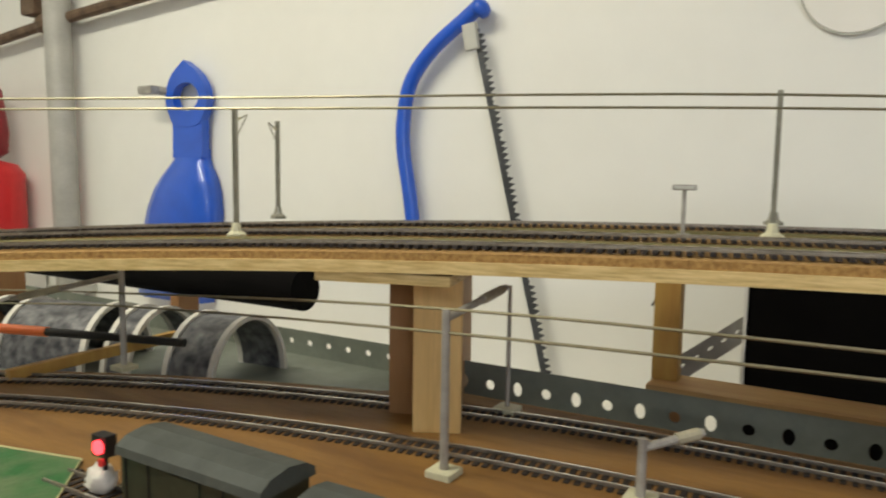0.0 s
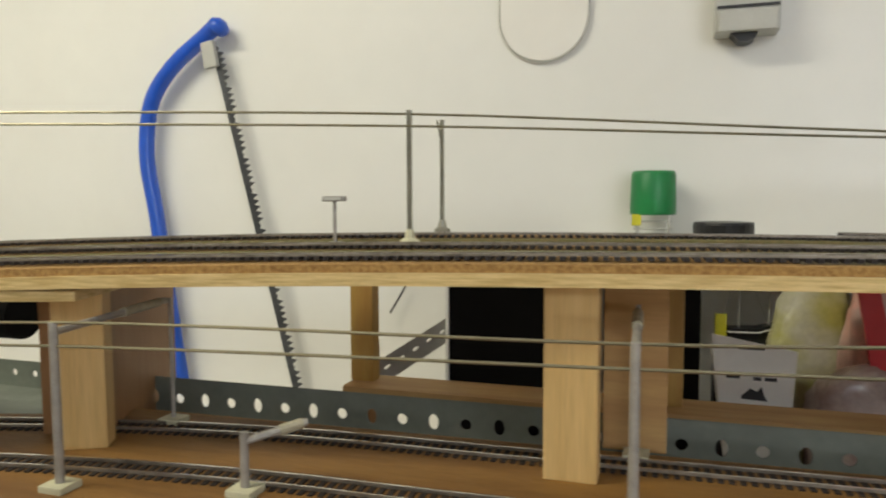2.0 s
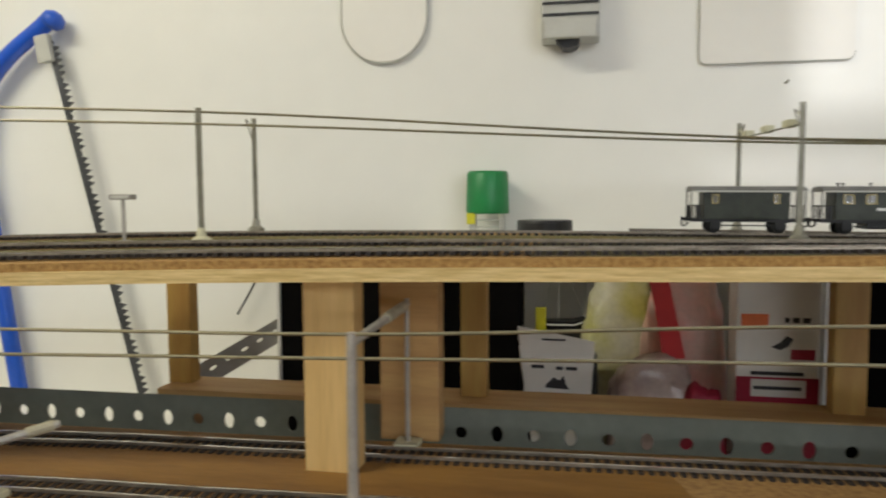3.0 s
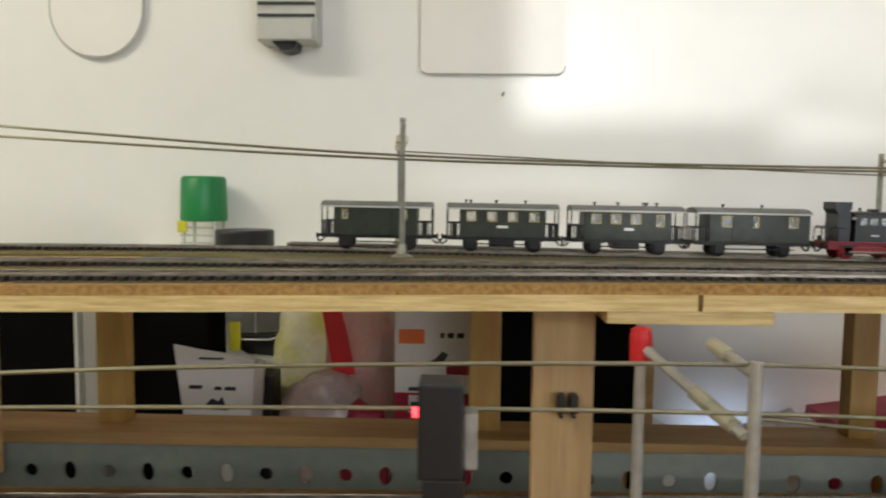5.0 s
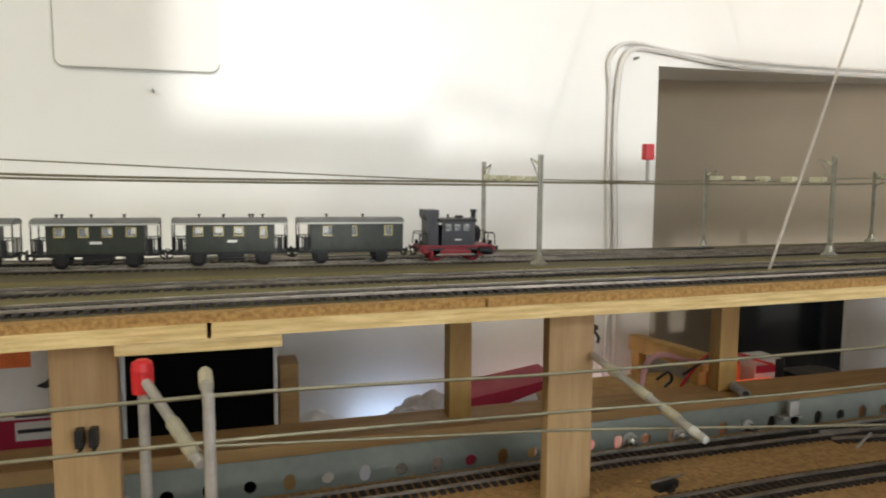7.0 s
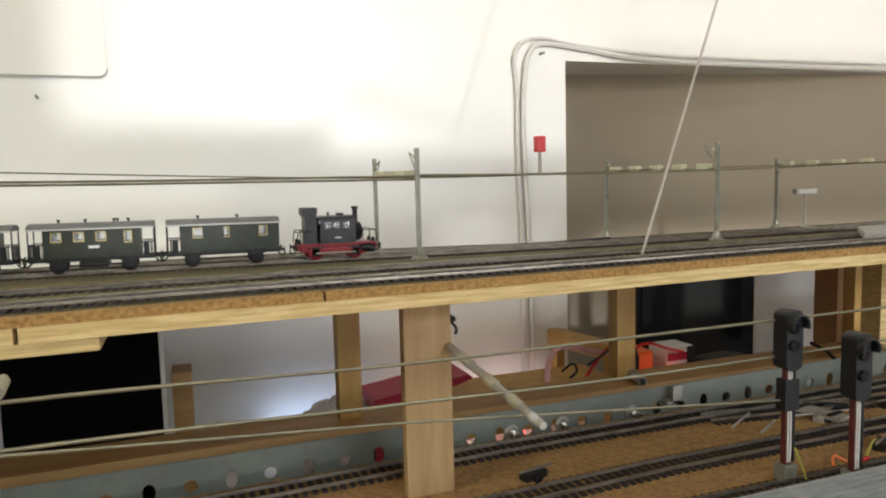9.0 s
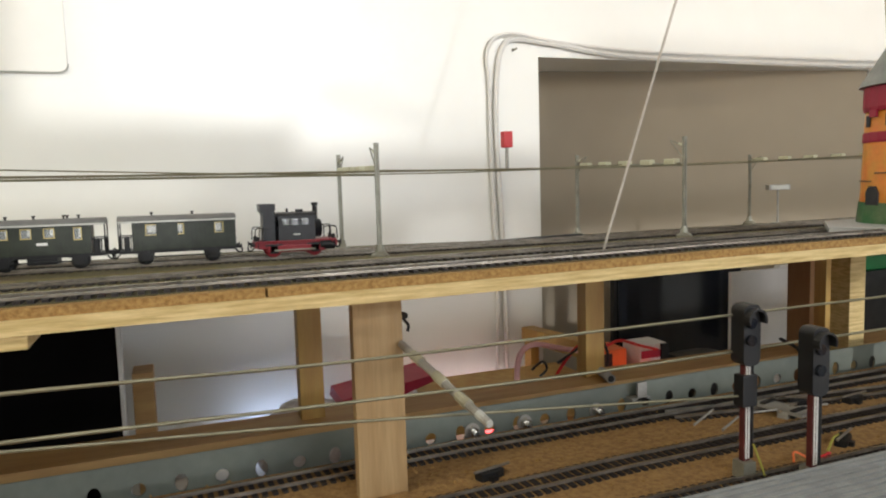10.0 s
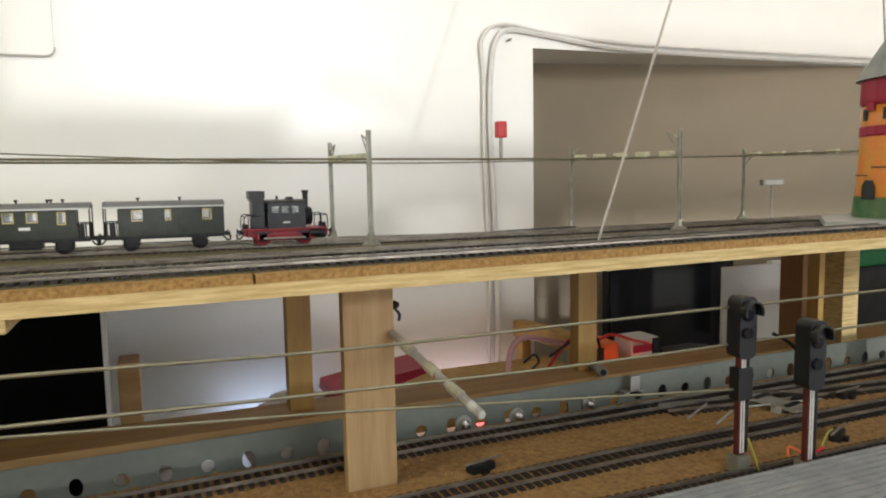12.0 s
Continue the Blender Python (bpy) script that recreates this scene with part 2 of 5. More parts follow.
def spline(pts, n=8):
    """Points of a smooth curve through a few points."""
    p = [Vector(q) for q in pts]
    p = [2 * p[0] - p[1]] + p + [2 * p[-1] - p[-2]]
    out = []
    for i in range(1, len(p) - 2):
        for k in range(n):
            t = k / n
            out.append(0.5 * (2 * p[i] + (p[i + 1] - p[i - 1]) * t + (2 * p[i - 1] - 5 * p[i] + 4 * p[i + 1] - p[i + 2]) * t * t + (3 * p[i] - p[i - 1] - 3 * p[i + 1] + p[i + 2]) * t ** 3))
    return out + [p[-2]]


def sweep(bm, path, profile):
    """A section (across, up) drawn along a path of points."""
    rings = []
    path = [Vector(p) for p in path]
    for i, p in enumerate(path):
        d = path[min(i + 1, len(path) - 1)] - path[max(i - 1, 0)]
        side = Vector((-d.y, d.x, 0)).normalized()
        rings.append([bm.verts.new(p + a * side + Vector((0, 0, u))) for a, u in profile])
    k = len(profile)
    for u, w in zip(rings, rings[1:]):
        for j in range(k):
            bm.faces.new((u[j], w[j], w[(j + 1) % k], u[(j + 1) % k]))
    bm.faces.new(rings[0])
    bm.faces.new(rings[-1][::-1])
    bmesh.ops.recalc_face_normals(bm, faces=bm.faces[:])
    return bm


def slab(bm, outline, z0, z1, plane="xy", m=None):
    """A flat outline given thickness; plane xz: z0, z1 are y."""
    put = (lambda a, b, c: (a, b, c)) if plane == "xy" else (lambda a, b, c: (a, c, b))
    lo = [bm.verts.new(put(a, b, z0)) for a, b in outline]
    hi = [bm.verts.new(put(a, b, z1)) for a, b in outline]
    f = [bm.faces.new(lo[::-1]), bm.faces.new(hi)]
    for i in range(len(lo)):
        j = (i + 1) % len(lo)
        f.append(bm.faces.new((lo[i], lo[j], hi[j], hi[i])))
    bmesh.ops.recalc_face_normals(bm, faces=f)
    if m is not None:
        bmesh.ops.transform(bm, matrix=m, verts=lo + hi)
    return bm


def turned(bm, profile, seg=16, m=None):
    """A body of revolution round z from (radius, height) pairs."""
    rings = [[bm.verts.new((r * math.cos(2 * math.pi * k / seg), r * math.sin(2 * math.pi * k / seg), z)) for k in range(seg)] for r, z in profile]
    for u, w in zip(rings, rings[1:]):
        for k in range(seg):
            bm.faces.new((u[k], u[(k + 1) % seg], w[(k + 1) % seg], w[k]))
    bm.faces.new(rings[0][::-1])
    bm.faces.new(rings[-1])
    if m is not None:
        bmesh.ops.transform(bm, matrix=m, verts=[v for r in rings for v in r])
    return bm


# ---- room ----
WALL_Y, LOW = 1.055, 1.010          # face of the long wall, top of the lower deck
solid("floor", bx(-2.3, 3.0, -1.7, 1.4, -0.05, 0.0), M_FLOOR, "grey concrete basement floor", "floor", kind="structure")
solid("ceiling", bx(-2.3, 3.0, -1.7, 1.4, 2.35, 2.45), M_CEIL, "white painted ceiling", "ceiling", kind="structure")
bm = bmesh.new()
box(bm, -2.2, 1.256, WALL_Y, 1.22, 0.0, 2.35)
box(bm, 1.256, 1.985, WALL_Y, 1.22, 1.409, 2.35)
box(bm, 1.985, 2.9, WALL_Y, 1.22, 0.0, 2.35)
solid("wall_north", bm, M_WALL, "long white painted wall with a glossy uneven surface", "wall", kind="structure")
solid("niche_back", slab(bmesh.new(), [(1.20, 1.215), (1.26, 1.205), (1.984, 1.064), (1.984, 1.22), (2.0, 1.30), (1.20, 1.30)], 0.0, 1.50), M_BEIGE, "beige painted back of the wall niche", "wall", kind="structure")
solid("wall_west", bx(-2.3, -2.2, -1.7, 1.4, 0.0, 2.35), M_WALL, "white painted end wall", "wall", kind="structure")
solid("wall_east", bx(2.9, 3.0, -1.7, 1.4, 0.0, 2.35), M_WALL, "white painted end wall", "wall", kind="structure")
# openings shaped to cast the sun patches: stepped high window, added slits, fill-pane slot
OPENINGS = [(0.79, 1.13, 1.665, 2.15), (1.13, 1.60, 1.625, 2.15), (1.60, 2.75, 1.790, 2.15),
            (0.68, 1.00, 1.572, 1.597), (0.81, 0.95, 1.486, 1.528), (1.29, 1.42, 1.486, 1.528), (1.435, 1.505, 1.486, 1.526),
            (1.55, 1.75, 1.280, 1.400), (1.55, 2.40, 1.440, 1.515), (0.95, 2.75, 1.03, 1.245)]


def wall_with_openings(x0, x1, y0, y1, z0, z1, openings):
    """A wall made of the cells between the edges of its openings."""
    xs = sorted({x0, x1} | {v for o in openings for v in o[:2]})
    zs = sorted({z0, z1} | {v for o in openings for v in o[2:]})
    bm = bmesh.new()
    for c, d in zip(zs, zs[1:]):
        run = None
        for a, b in zip(xs, xs[1:]):
            solid_cell = not any(o[0] < (a + b) / 2 < o[1] and o[2] < (c + d) / 2 < o[3] for o in openings)
            if solid_cell:
                run = (run[0], b) if run else (a, b)
            if run and (not solid_cell or b == x1):
                box(bm, run[0], run[1], y0, y1, c, d)
                run = None
    return bm


solid("wall_south", wall_with_openings(-2.2, 2.9, -1.6, -1.5, 0.0, 2.35, OPENINGS), M_WALL, "unseen white wall, its openings shaped for the sun patches", "wall", kind="structure")
# added pane, unseen behind the camera; blocks sun where the fill lamp stands
solid("fill_pane", bx(0.952, 2.748, -1.58, -1.55, 1.032, 1.243, bevel=0.002), M_FILLPANE, "added unseen pale pane behind the gap fill lamp", "window", kind="structure")
# unseen twig placed to cast the faint branching streak on the wall
twig = thing("shadow_twig", Matrix.Translation((1.13, -1.49, 1.648)), "unseen bare brown twig casting the streak shadow on the wall", "twig")
part("branch", tube(bmesh.new(), spline([(0.0, 0, 0.0), (0.02, 0, 0.052), (0.07, 0, 0.050), (0.16, 0, 0.026), (0.30, 0, 0.004)], 5), 0.005), M_BROWN, twig)
part("side_branch", tube(bmesh.new(), spline([(0.02, 0, 0.052), (0.05, 0, 0.070), (0.10, 0, 0.062)], 5), 0.003), M_BROWN, twig)


# ---- upper deck ----
def ud(x, y):
    """Height of the upper deck's track bed, which is slightly twisted."""
    x = min(max(x, -0.8), 1.1)
    return 1.1435 + 0.0422 * x + 0.0206 * y - 0.0702 * x * y + 0.0032 * math.exp(-((x - 0.60) / 0.28) ** 2) * max(0.0, 1 - (y - 0.46) / 0.22)


def arc(x, start, y, r):
    """y of a line that runs straight right of start and bends forwards left of it."""
    return y if x >= start else y - r + math.sqrt(max(r * r - (start - x) ** 2, 0.01))


def front(x):
    return arc(x, 0.25, 0.468, 1.9)


def train_line(x):
    return arc(x, 0.40, 0.712, 1.9)


def back_edge(x):
    t = min(max((x - 0.1) / 0.9, 0), 1)
    return train_line(x) + 0.045 + 0.16 * t * t * (3 - 2 * t)


def span(a, b, step):
    n = max(int(round((b - a) / step)), 1)
    return [a + (b - a) * i / n for i in range(n + 1)]


def deck_layer(name, x0, x1, inset, lo, hi, material, parent, label=""):
    bm = bmesh.new()
    rows = []
    for x in span(x0, x1, 0.04):
        f, b = front(x) + inset, back_edge(x)
        rows.append([bm.verts.new((x, y, ud(x, y) + h)) for y, h in ((f, lo), (b, lo), (b, hi), (f, hi))])
    for u, w in zip(rows, rows[1:]):
        for k in range(4):
            bm.faces.new((u[k], u[(k + 1) % 4], w[(k + 1) % 4], w[k]))
    bm.faces.new(rows[0])
    bm.faces.new(rows[-1][::-1])
    bmesh.ops.recalc_face_normals(bm, faces=bm.faces[:])
    return part(name, bm, material, parent, label)


deck = thing("upper_deck", Matrix(), "upper model railway deck of pale plywood topped with chipboard", "railway deck", kind="structure")
JOINT = 0.593
deck_layer("plywood", -1.3, JOINT - 0.0012, 0.0, -0.0140, -0.0055, M_PLY, deck)
deck_layer("plywood", JOINT + 0.0012, 2.15, 0.0, -0.0140, -0.0055, M_PLY, deck)
deck_layer("chipboard", -1.3, 0.7535, 0.002, -0.0055, 0.0, M_CHIP, deck, "brown chipboard top layer")
deck_layer("chipboard", 0.755, 2.15, 0.002, -0.0055, 0.0, M_CHIP, deck, "brown chipboard top layer")
deck_layer("ground_cover", 0.22, 2.15, 0.012, 0.0, 0.0008, M_DECK, deck, "dark grey-brown scattered ground cover")


def strip(name, fn, x0, x1, width, h, material, label):
    path = [(x, fn(x), ud(x, fn(x)) + 0.0008) for x in span(x0, x1, 0.04)]
    part(name, sweep(bmesh.new(), path, [(-width / 2, 0), (width / 2, 0), (width / 2 - 0.003, h), (-width / 2 + 0.003, h)]), material, deck, label)


strip("grass_strip", lambda x: front(x) + 0.069, -1.2, 1.4, 0.018, 0.0016, M_GRASS, "olive green scatter between the tracks")
strip("grass_strip", lambda x: front(x) + 0.162 if x > 0.3 else train_line(x) - 0.045, -1.2, 1.35, 0.022, 0.0018, M_GRASS, "olive green scatter between the tracks")
for x0, x1 in ((-0.335, -0.235), (0.545, 0.632)):
    z = ud((x0 + x1) / 2, front(x0)) - 0.0140
    y = front((x0 + x1) / 2) + 0.002
    ang = math.atan2(front(x1) - front(x0), x1 - x0)
    m = Matrix.Translation(((x0 + x1) / 2, y, z)) @ Matrix.Rotation(ang, 4, "Z")
    part("joint_plank", bx(-(x1 - x0) / 2, (x1 - x0) / 2, 0.0, 0.07, -0.0075, 0.0, bevel=0.0015, m=m), M_PLY, deck, "pale plank under a joint")



def track(fn, height, x0, x1, label, single=False, pitch=0.0068, group="tracks", tie=0.0024):
    """Track along y = fn(x): two rails on dark sleepers."""
    xs = span(x0, x1, 0.03)
    pts = [Vector((x, fn(x), height(x, fn(x)))) for x in xs]
    tr = thing("track", Matrix(), label, "railway track", group)
    for side in (-0.00825, 0.00825):
        path = []
        for i, p in enumerate(pts):
            d = (pts[min(i + 1, len(pts) - 1)] - pts[max(i - 1, 0)]).normalized()
            path.append(p + side * Vector((-d.y, d.x, 0)) + Vector((0, 0, tie - 0.0001)))
        rail = part("rail", sweep(bmesh.new(), path, [(-0.0008, 0), (0.0008, 0), (0.0008, 0.0040 - tie), (-0.0008, 0.0040 - tie)]), M_RAILSIDE, tr)
        rail.data.materials.append(M_RAIL)
        for f in rail.data.polygons:
            f.material_index = 1 if f.normal.z > 0.8 else 0
    n = int((x1 - x0) / pitch)
    first = max(int((-0.45 - x0) / pitch), 0)
    mesh = None
    rest = bmesh.new()
    for i in range(n):
        x = x0 + (i + 0.5) * pitch
        y = fn(x)
        ang = math.atan2(fn(x + 0.01) - fn(x - 0.01), 0.02)
        m = Matrix.Translation((x, y, height(x, y))) @ Matrix.Rotation(ang, 4, "Z")
        if single and first <= i < first + 300:
            if mesh is None:
                s = part("sleeper", bx(-0.0018, 0.0018, -0.015, 0.015, 0.0, tie), M_SLEEPER, tr)
                mesh = s.data
            else:
                s = new("sleeper", mesh)
                s.parent = tr
            s.matrix_basis = m
        else:
            v = [rest.verts.new(m @ Vector((a * 0.0018, b * 0.015, c * tie))) for c in (0, 1) for a, b in ((-1, -1), (1, -1), (1, 1), (-1, 1))]
            for f in ((4, 5, 6, 7), (0, 1, 5, 4), (1, 2, 6, 5), (2, 3, 7, 6), (3, 0, 4, 7)):
                rest.faces.new([v[k] for k in f])
    if rest.verts:
        o = part("sleeper_bed", rest, M_SLEEPER, tr)
        o["kind"] = "stuff"
    else:
        rest.free()
    return tr


up = lambda x, y: ud(x, y) + 0.0008
track(lambda x: front(x) + 0.030, up, -1.2, 1.50, "upper front track with dark sleepers and bright rails", True)
track(lambda x: front(x) + 0.110, up, -1.2, 2.1, "upper second track with dark sleepers")
track(train_line, up, -1.2, 2.1, "upper track that the steam train stands on", True)
track(lambda x: train_line(x) + 0.062, up, 0.30, 2.1, "upper rear track with dark sleepers")

# ---- lower deck ----
low = lambda x, y: LOW


def low_far(x):
    return arc(x, 0.0, 0.512, 1.35) + 0.043 * min(max(x / 0.9, 0), 1)


def low_near(x):
    return arc(x, 0.0, 0.426, 1.5) + 0.050 * min(max(x / 1.0, 0), 1)


edge = [(x, low_far(x) + 0.032) for x in span(-1.5, -0.36, 0.05)]
solid("lower_deck", slab(bmesh.new(), [(-1.5, -0.30), (2.3, -0.30), (2.3, 0.583), (0.95, 0.577), (0.2, 0.549), (-0.33, 0.530)] + edge[::-1], LOW - 0.022, LOW), M_CORK, "lower railway deck of brown rough board", "railway deck", kind="structure")
solid("bare_board", slab(bmesh.new(), [(-1.49, -0.29), (0.46, -0.29), (0.40, 0.20), (0.30, 0.548), (0.2, 0.545), (-0.33, 0.526)] + [(x, y - 0.003) for x, y in edge[::-1]], LOW, LOW + 0.0005), M_BOARD, "smooth bare brown board without ground cover", "board", kind="structure")
track(low_far, low, -1.1, 2.0, "lower rear track on brown board", True, group="lower tracks", tie=0.0016)
track(low_near, low, -1.1, 2.0, "lower middle track on brown board", True, group="lower tracks", tie=0.0016)
track(lambda x: 0.412 - 0.01 * (x - 1), low, 0.55, 2.0, "lower front track beside the grey roof", True, group="lower tracks", tie=0.0016)
track(lambda x: 0.552 - 0.16 * (x - 1.06) + 0.10 * (x - 1.06) ** 2, low, 1.10, 1.42, "short diverging track of a set of points", True, group="lower tracks", tie=0.0016)


# ---- steel angle with holes ----
def holed_plate(bm, cuts, y, z0, z1, thick, z_of, size_of):
    """A strip along x with a round or upright oval hole in each cell between the cuts."""
    for i, (a, b) in enumerate(zip(cuts, cuts[1:])):
        cx, cz = (a + b) / 2, z_of(i)
        rx, rz = size_of(i)
        mu, md = (cz + z1) / 2, (cz + z0) / 2
        ml, mr = (cx + a) / 2, (cx + b) / 2
        rim = [(b, cz), (b, mu), (b, z1), (mr, z1), (cx, z1), (ml, z1), (a, z1), (a, mu), (a, cz), (a, md), (a, z0), (ml, z0), (cx, z0), (mr, z0), (b, z0), (b, md)]
        rings = []
        for yy in (y, y + thick):
            rings.append(([bm.verts.new((cx + rx * math.cos(math.pi * k / 8), yy, cz + rz * math.sin(math.pi * k / 8))) for k in range(16)],
                          [bm.verts.new((p, yy, q)) for p, q in rim]))
        (fi, fo), (bi, bo) = rings
        for k in range(16):
            j = (k + 1) % 16
            bm.faces.new((fi[k], fi[j], fo[j], fo[k]))
            bm.faces.new((bi[j], bi[k], bo[k], bo[j]))
            bm.faces.new((fi[j], fi[k], bi[k], bi[j]))
    bmesh.ops.remove_doubles(bm, verts=bm.verts[:], dist=1e-6)
    return bm


steel = thing("steel_angle", Matrix(), "long grey-green perforated steel angle behind the lower tracks", "steel rail", kind="structure")
SY = 0.585
CUTS = [0.188 + 0.02845 * (i - 0.5) for i in range(-18, 23)]
CUTS += [CUTS[-1] + 0.0265 * k for k in range(1, 49)]
bm = holed_plate(bmesh.new(), CUTS, SY, 0.978, 1.0295, 0.002, lambda i: 1.0100, lambda i: (0.0048, 0.0048) if i % 2 else (0.0046, 0.0068))
for v in bm.verts:
    v.co.z += 0.006 * (v.co.x - 0.75)
part("holed_face", bm, M_STEEL, steel)
part("flange", bx(CUTS[0], CUTS[-1], SY + 0.0021, SY + 0.035, 0.984, 0.986), M_STEEL, steel)
steel2 = thing("steel_channel", Matrix(), "grey steel channel lying behind the plastic arches", "steel rail", kind="structure")
part("back_plate", holed_plate(bmesh.new(), span(-1.3, -0.36, 0.03), 0.660, 0.973, 1.004, 0.002, lambda i: 0.990, lambda i: (0.004, 0.004)), M_STEEL, steel2)
part("bottom_plate", slab(bmesh.new(), [(-1.3, 0.10), (-0.36, 0.495), (-0.36, 0.660), (-1.3, 0.660)], 0.971, 0.973), M_STEEL, steel2)

# ---- rear shelf ----
shelf = thing("rear_shelf", Matrix(), "low wooden shelf along the wall behind the steel angle", "shelf", kind="structure")
part("board", bx(-1.75, 2.2, 0.66, 1.054, 0.850, 0.868, bevel=0.001), M_PANEL, shelf)
beam = solid("shelf_beam", bx(-0.178, 2.2, 0.696, 0.750, 0.980, 0.9965, bevel=0.0012), M_BEAM, "brown wooden beam behind the steel angle", "beam", kind="structure")
for a in span(-0.15, 2.1, 0.75):
    part("upright", bx(a - 0.012, a + 0.012, 0.700, 0.745, 0.868, 0.980), M_BROWN, beam)


# ---- pillars and posts ----
def pillar(x, y, w, d, z0, z1, turn, material, label, group):
    p = solid("pillar", bx(-w / 2, w / 2, 0, d, z0, z1, bevel=0.0012), material, label, "wooden post", group)
    p.matrix_world = pose(x, y, 0, 0, 0, turn)
    return p


for x, y, w, turn in ((-0.2630, 0.4340, 0.036, 28), (0.0885, 0.480, 0.035, 0), (0.526, 0.490, 0.034, 0), (0.828, 0.500, 0.034, 0), (1.39, 0.505, 0.03, 0)):
    pillar(x, y, w, 0.022 if x < 0.3 else 0.010, LOW, ud(x, y) - (0.0217 if x < -0.2 else 0.0142), turn, M_PINE if x < 0.3 else M_PINEDIM, "pale pine post carrying the upper deck" if x < 0.3 else "tan pine post carrying the upper deck, darkened for dim light", "front deck posts")
for x, w in ((-0.166, 0.026), (0.150, 0.026), (0.489, 0.028), (0.821, 0.023), (1.138, 0.024), (1.50, 0.03)):
    pillar(x, 0.720, w, 0.018, 0.9965, ud(x, 0.73) - 0.0142, 0, M_OCHRE, "ochre varnished post standing on the rear shelf", "rear deck posts")
pillar(-0.296, 0.462, 0.050, 0.20, 0.9735, 1.128, 24, M_BROWN, "deep brown wooden panel behind a pine post", "cross panels")
pillar(0.126, 0.550, 0.045, 0.022, LOW, 1.1375, 0, M_BEAM, "brown wooden block standing under the deck", "cross panels")


# ---- catenary masts and wires ----
def mast(x, y, z, h, base, turn, label, group, arm=True, lean=0.0, top=True):
    m = thing("catenary_mast", pose(x, y, z, 0, lean, turn), label, "catenary mast", group)
    part("base", turned(bmesh.new(), [(0.0085, 0), (0.0085, 0.0025), (0.0048, 0.005), (0.0032, 0.012)], 8), base, m)
    bm = bmesh.new()
    for a, b in ((-0.0013, 0), (0.0013, 0)):
        box(bm, a - 0.0006, a + 0.0006, -0.0017, 0.0017, 0.006, h)
    box(bm, -0.0012, 0.0012, -0.0004, 0.0004, 0.006, h)
    part("post", bm, M_MAST, m)
    if arm:
        bm = cy((0, 0, h * 0.93), (0, 0.022, h * 1.0), 0.0006, seg=6)
        cyl(bm, (0, 0, h * 0.78), (0, 0.022, h * 0.995), 0.0006, seg=6)
        part("bracket_arm", bm, M_MAST, m)
        part("insulator", cy((0, 0.004, h * 0.945), (0, 0.009, h * 0.96), 0.0014, seg=8), M_INSUL, m)
    if top:
        part("cap", bx(-0.002, 0.002, -0.002, 0.002, h, h + 0.003, bevel=0.0005), M_MAST, m)
    return m


U = "upper masts"
for x, y, h, turn, arm in ((-0.452, 0.418, 0.103, 20, True), (-0.530, 0.548, 0.098, 200, True), (-0.060, 0.586, 0.108, 5, False), (-0.073, 0.716, 0.110, 185, True),
                           (0.421, 0.645, 0.106, 0, True), (0.405, 0.790, 0.106, 180, True), (0.878, 0.665, 0.099, 0, True), (0.877, 0.812, 0.101, 180, True),
                           (1.216, 0.667, 0.104, 0, True), (1.205, 0.862, 0.104, 180, True), (1.540, 0.907, 0.104, 180, True), (1.56, 0.66, 0.104, 0, True)):
    mast(x, y, ud(x, y) + 0.0008, h, M_INSUL if x in (-0.060, -0.452) else M_MAST, turn, "thin grey model catenary mast on the upper deck", U, arm)


def yoke(p, q, n, label):
    """A cream spreader of insulators between two masts."""
    t = thing("spreader", Matrix.Translation(p), label, "catenary spreader", "spreaders")
    d = Vector(q) - Vector(p)
    part("bar", cy((0, 0, 0), d, 0.0008, seg=6), M_MAST, t)
    for i in range(n):
        c = d * ((i + 0.5) / n)
        part("insulator", bx(-0.0042, 0.0042, -0.0085, 0.0085, -0.001, 0.0052, bevel=0.0015, m=Matrix.Translation(c)), M_INSUL, t)


yoke((0.421, 0.645, 1.249), (0.405, 0.790, 1.249), 3, "cream insulator spreader between two masts")
yoke((0.878, 0.665, 1.231), (0.877, 0.812, 1.233), 4, "cream insulator spreader between two masts")
yoke((1.216, 0.667, 1.232), (1.205, 0.862, 1.233), 5, "cream insulator spreader between two masts")
yoke((1.56, 0.66, 1.236), (1.540, 0.907, 1.236), 6, "cream insulator spreader between two masts")
WIRE_LABEL = "stiff brass-grey catenary wire on the masts"


def wire(pts, r, label=WIRE_LABEL, group="catenary wires", material=M_WIRE):
    return solid("wire", tube(bmesh.new(), pts, r), material, label, "wire", group)


wire(spline([(-1.25, 0.06, 1.262), (-0.80, 0.28, 1.262), (-0.452, 0.418, 1.262), (-0.060, 0.586, 1.264), (0.421, 0.645, 1.237), (0.878, 0.668, 1.231), (1.216, 0.668, 1.230), (1.56, 0.66, 1.236), (2.1, 0.66, 1.236)]), 0.0011)
wire(spline([(-1.25, 0.06, 1.253), (-0.80, 0.28, 1.253), (-0.452, 0.416, 1.253), (-0.060, 0.585, 1.254), (0.421, 0.645, 1.234), (0.878, 0.667, 1.228)]), 0.0011)
wire(spline([(0.405, 0.79, 1.249), (0.877, 0.812, 1.231), (1.205, 0.862, 1.232), (1.540, 0.907, 1.236), (2.1, 0.92, 1.238)]), 0.0008)

# lower masts: round rods with cross arms, and the two wires that they carry
L = "lower masts"


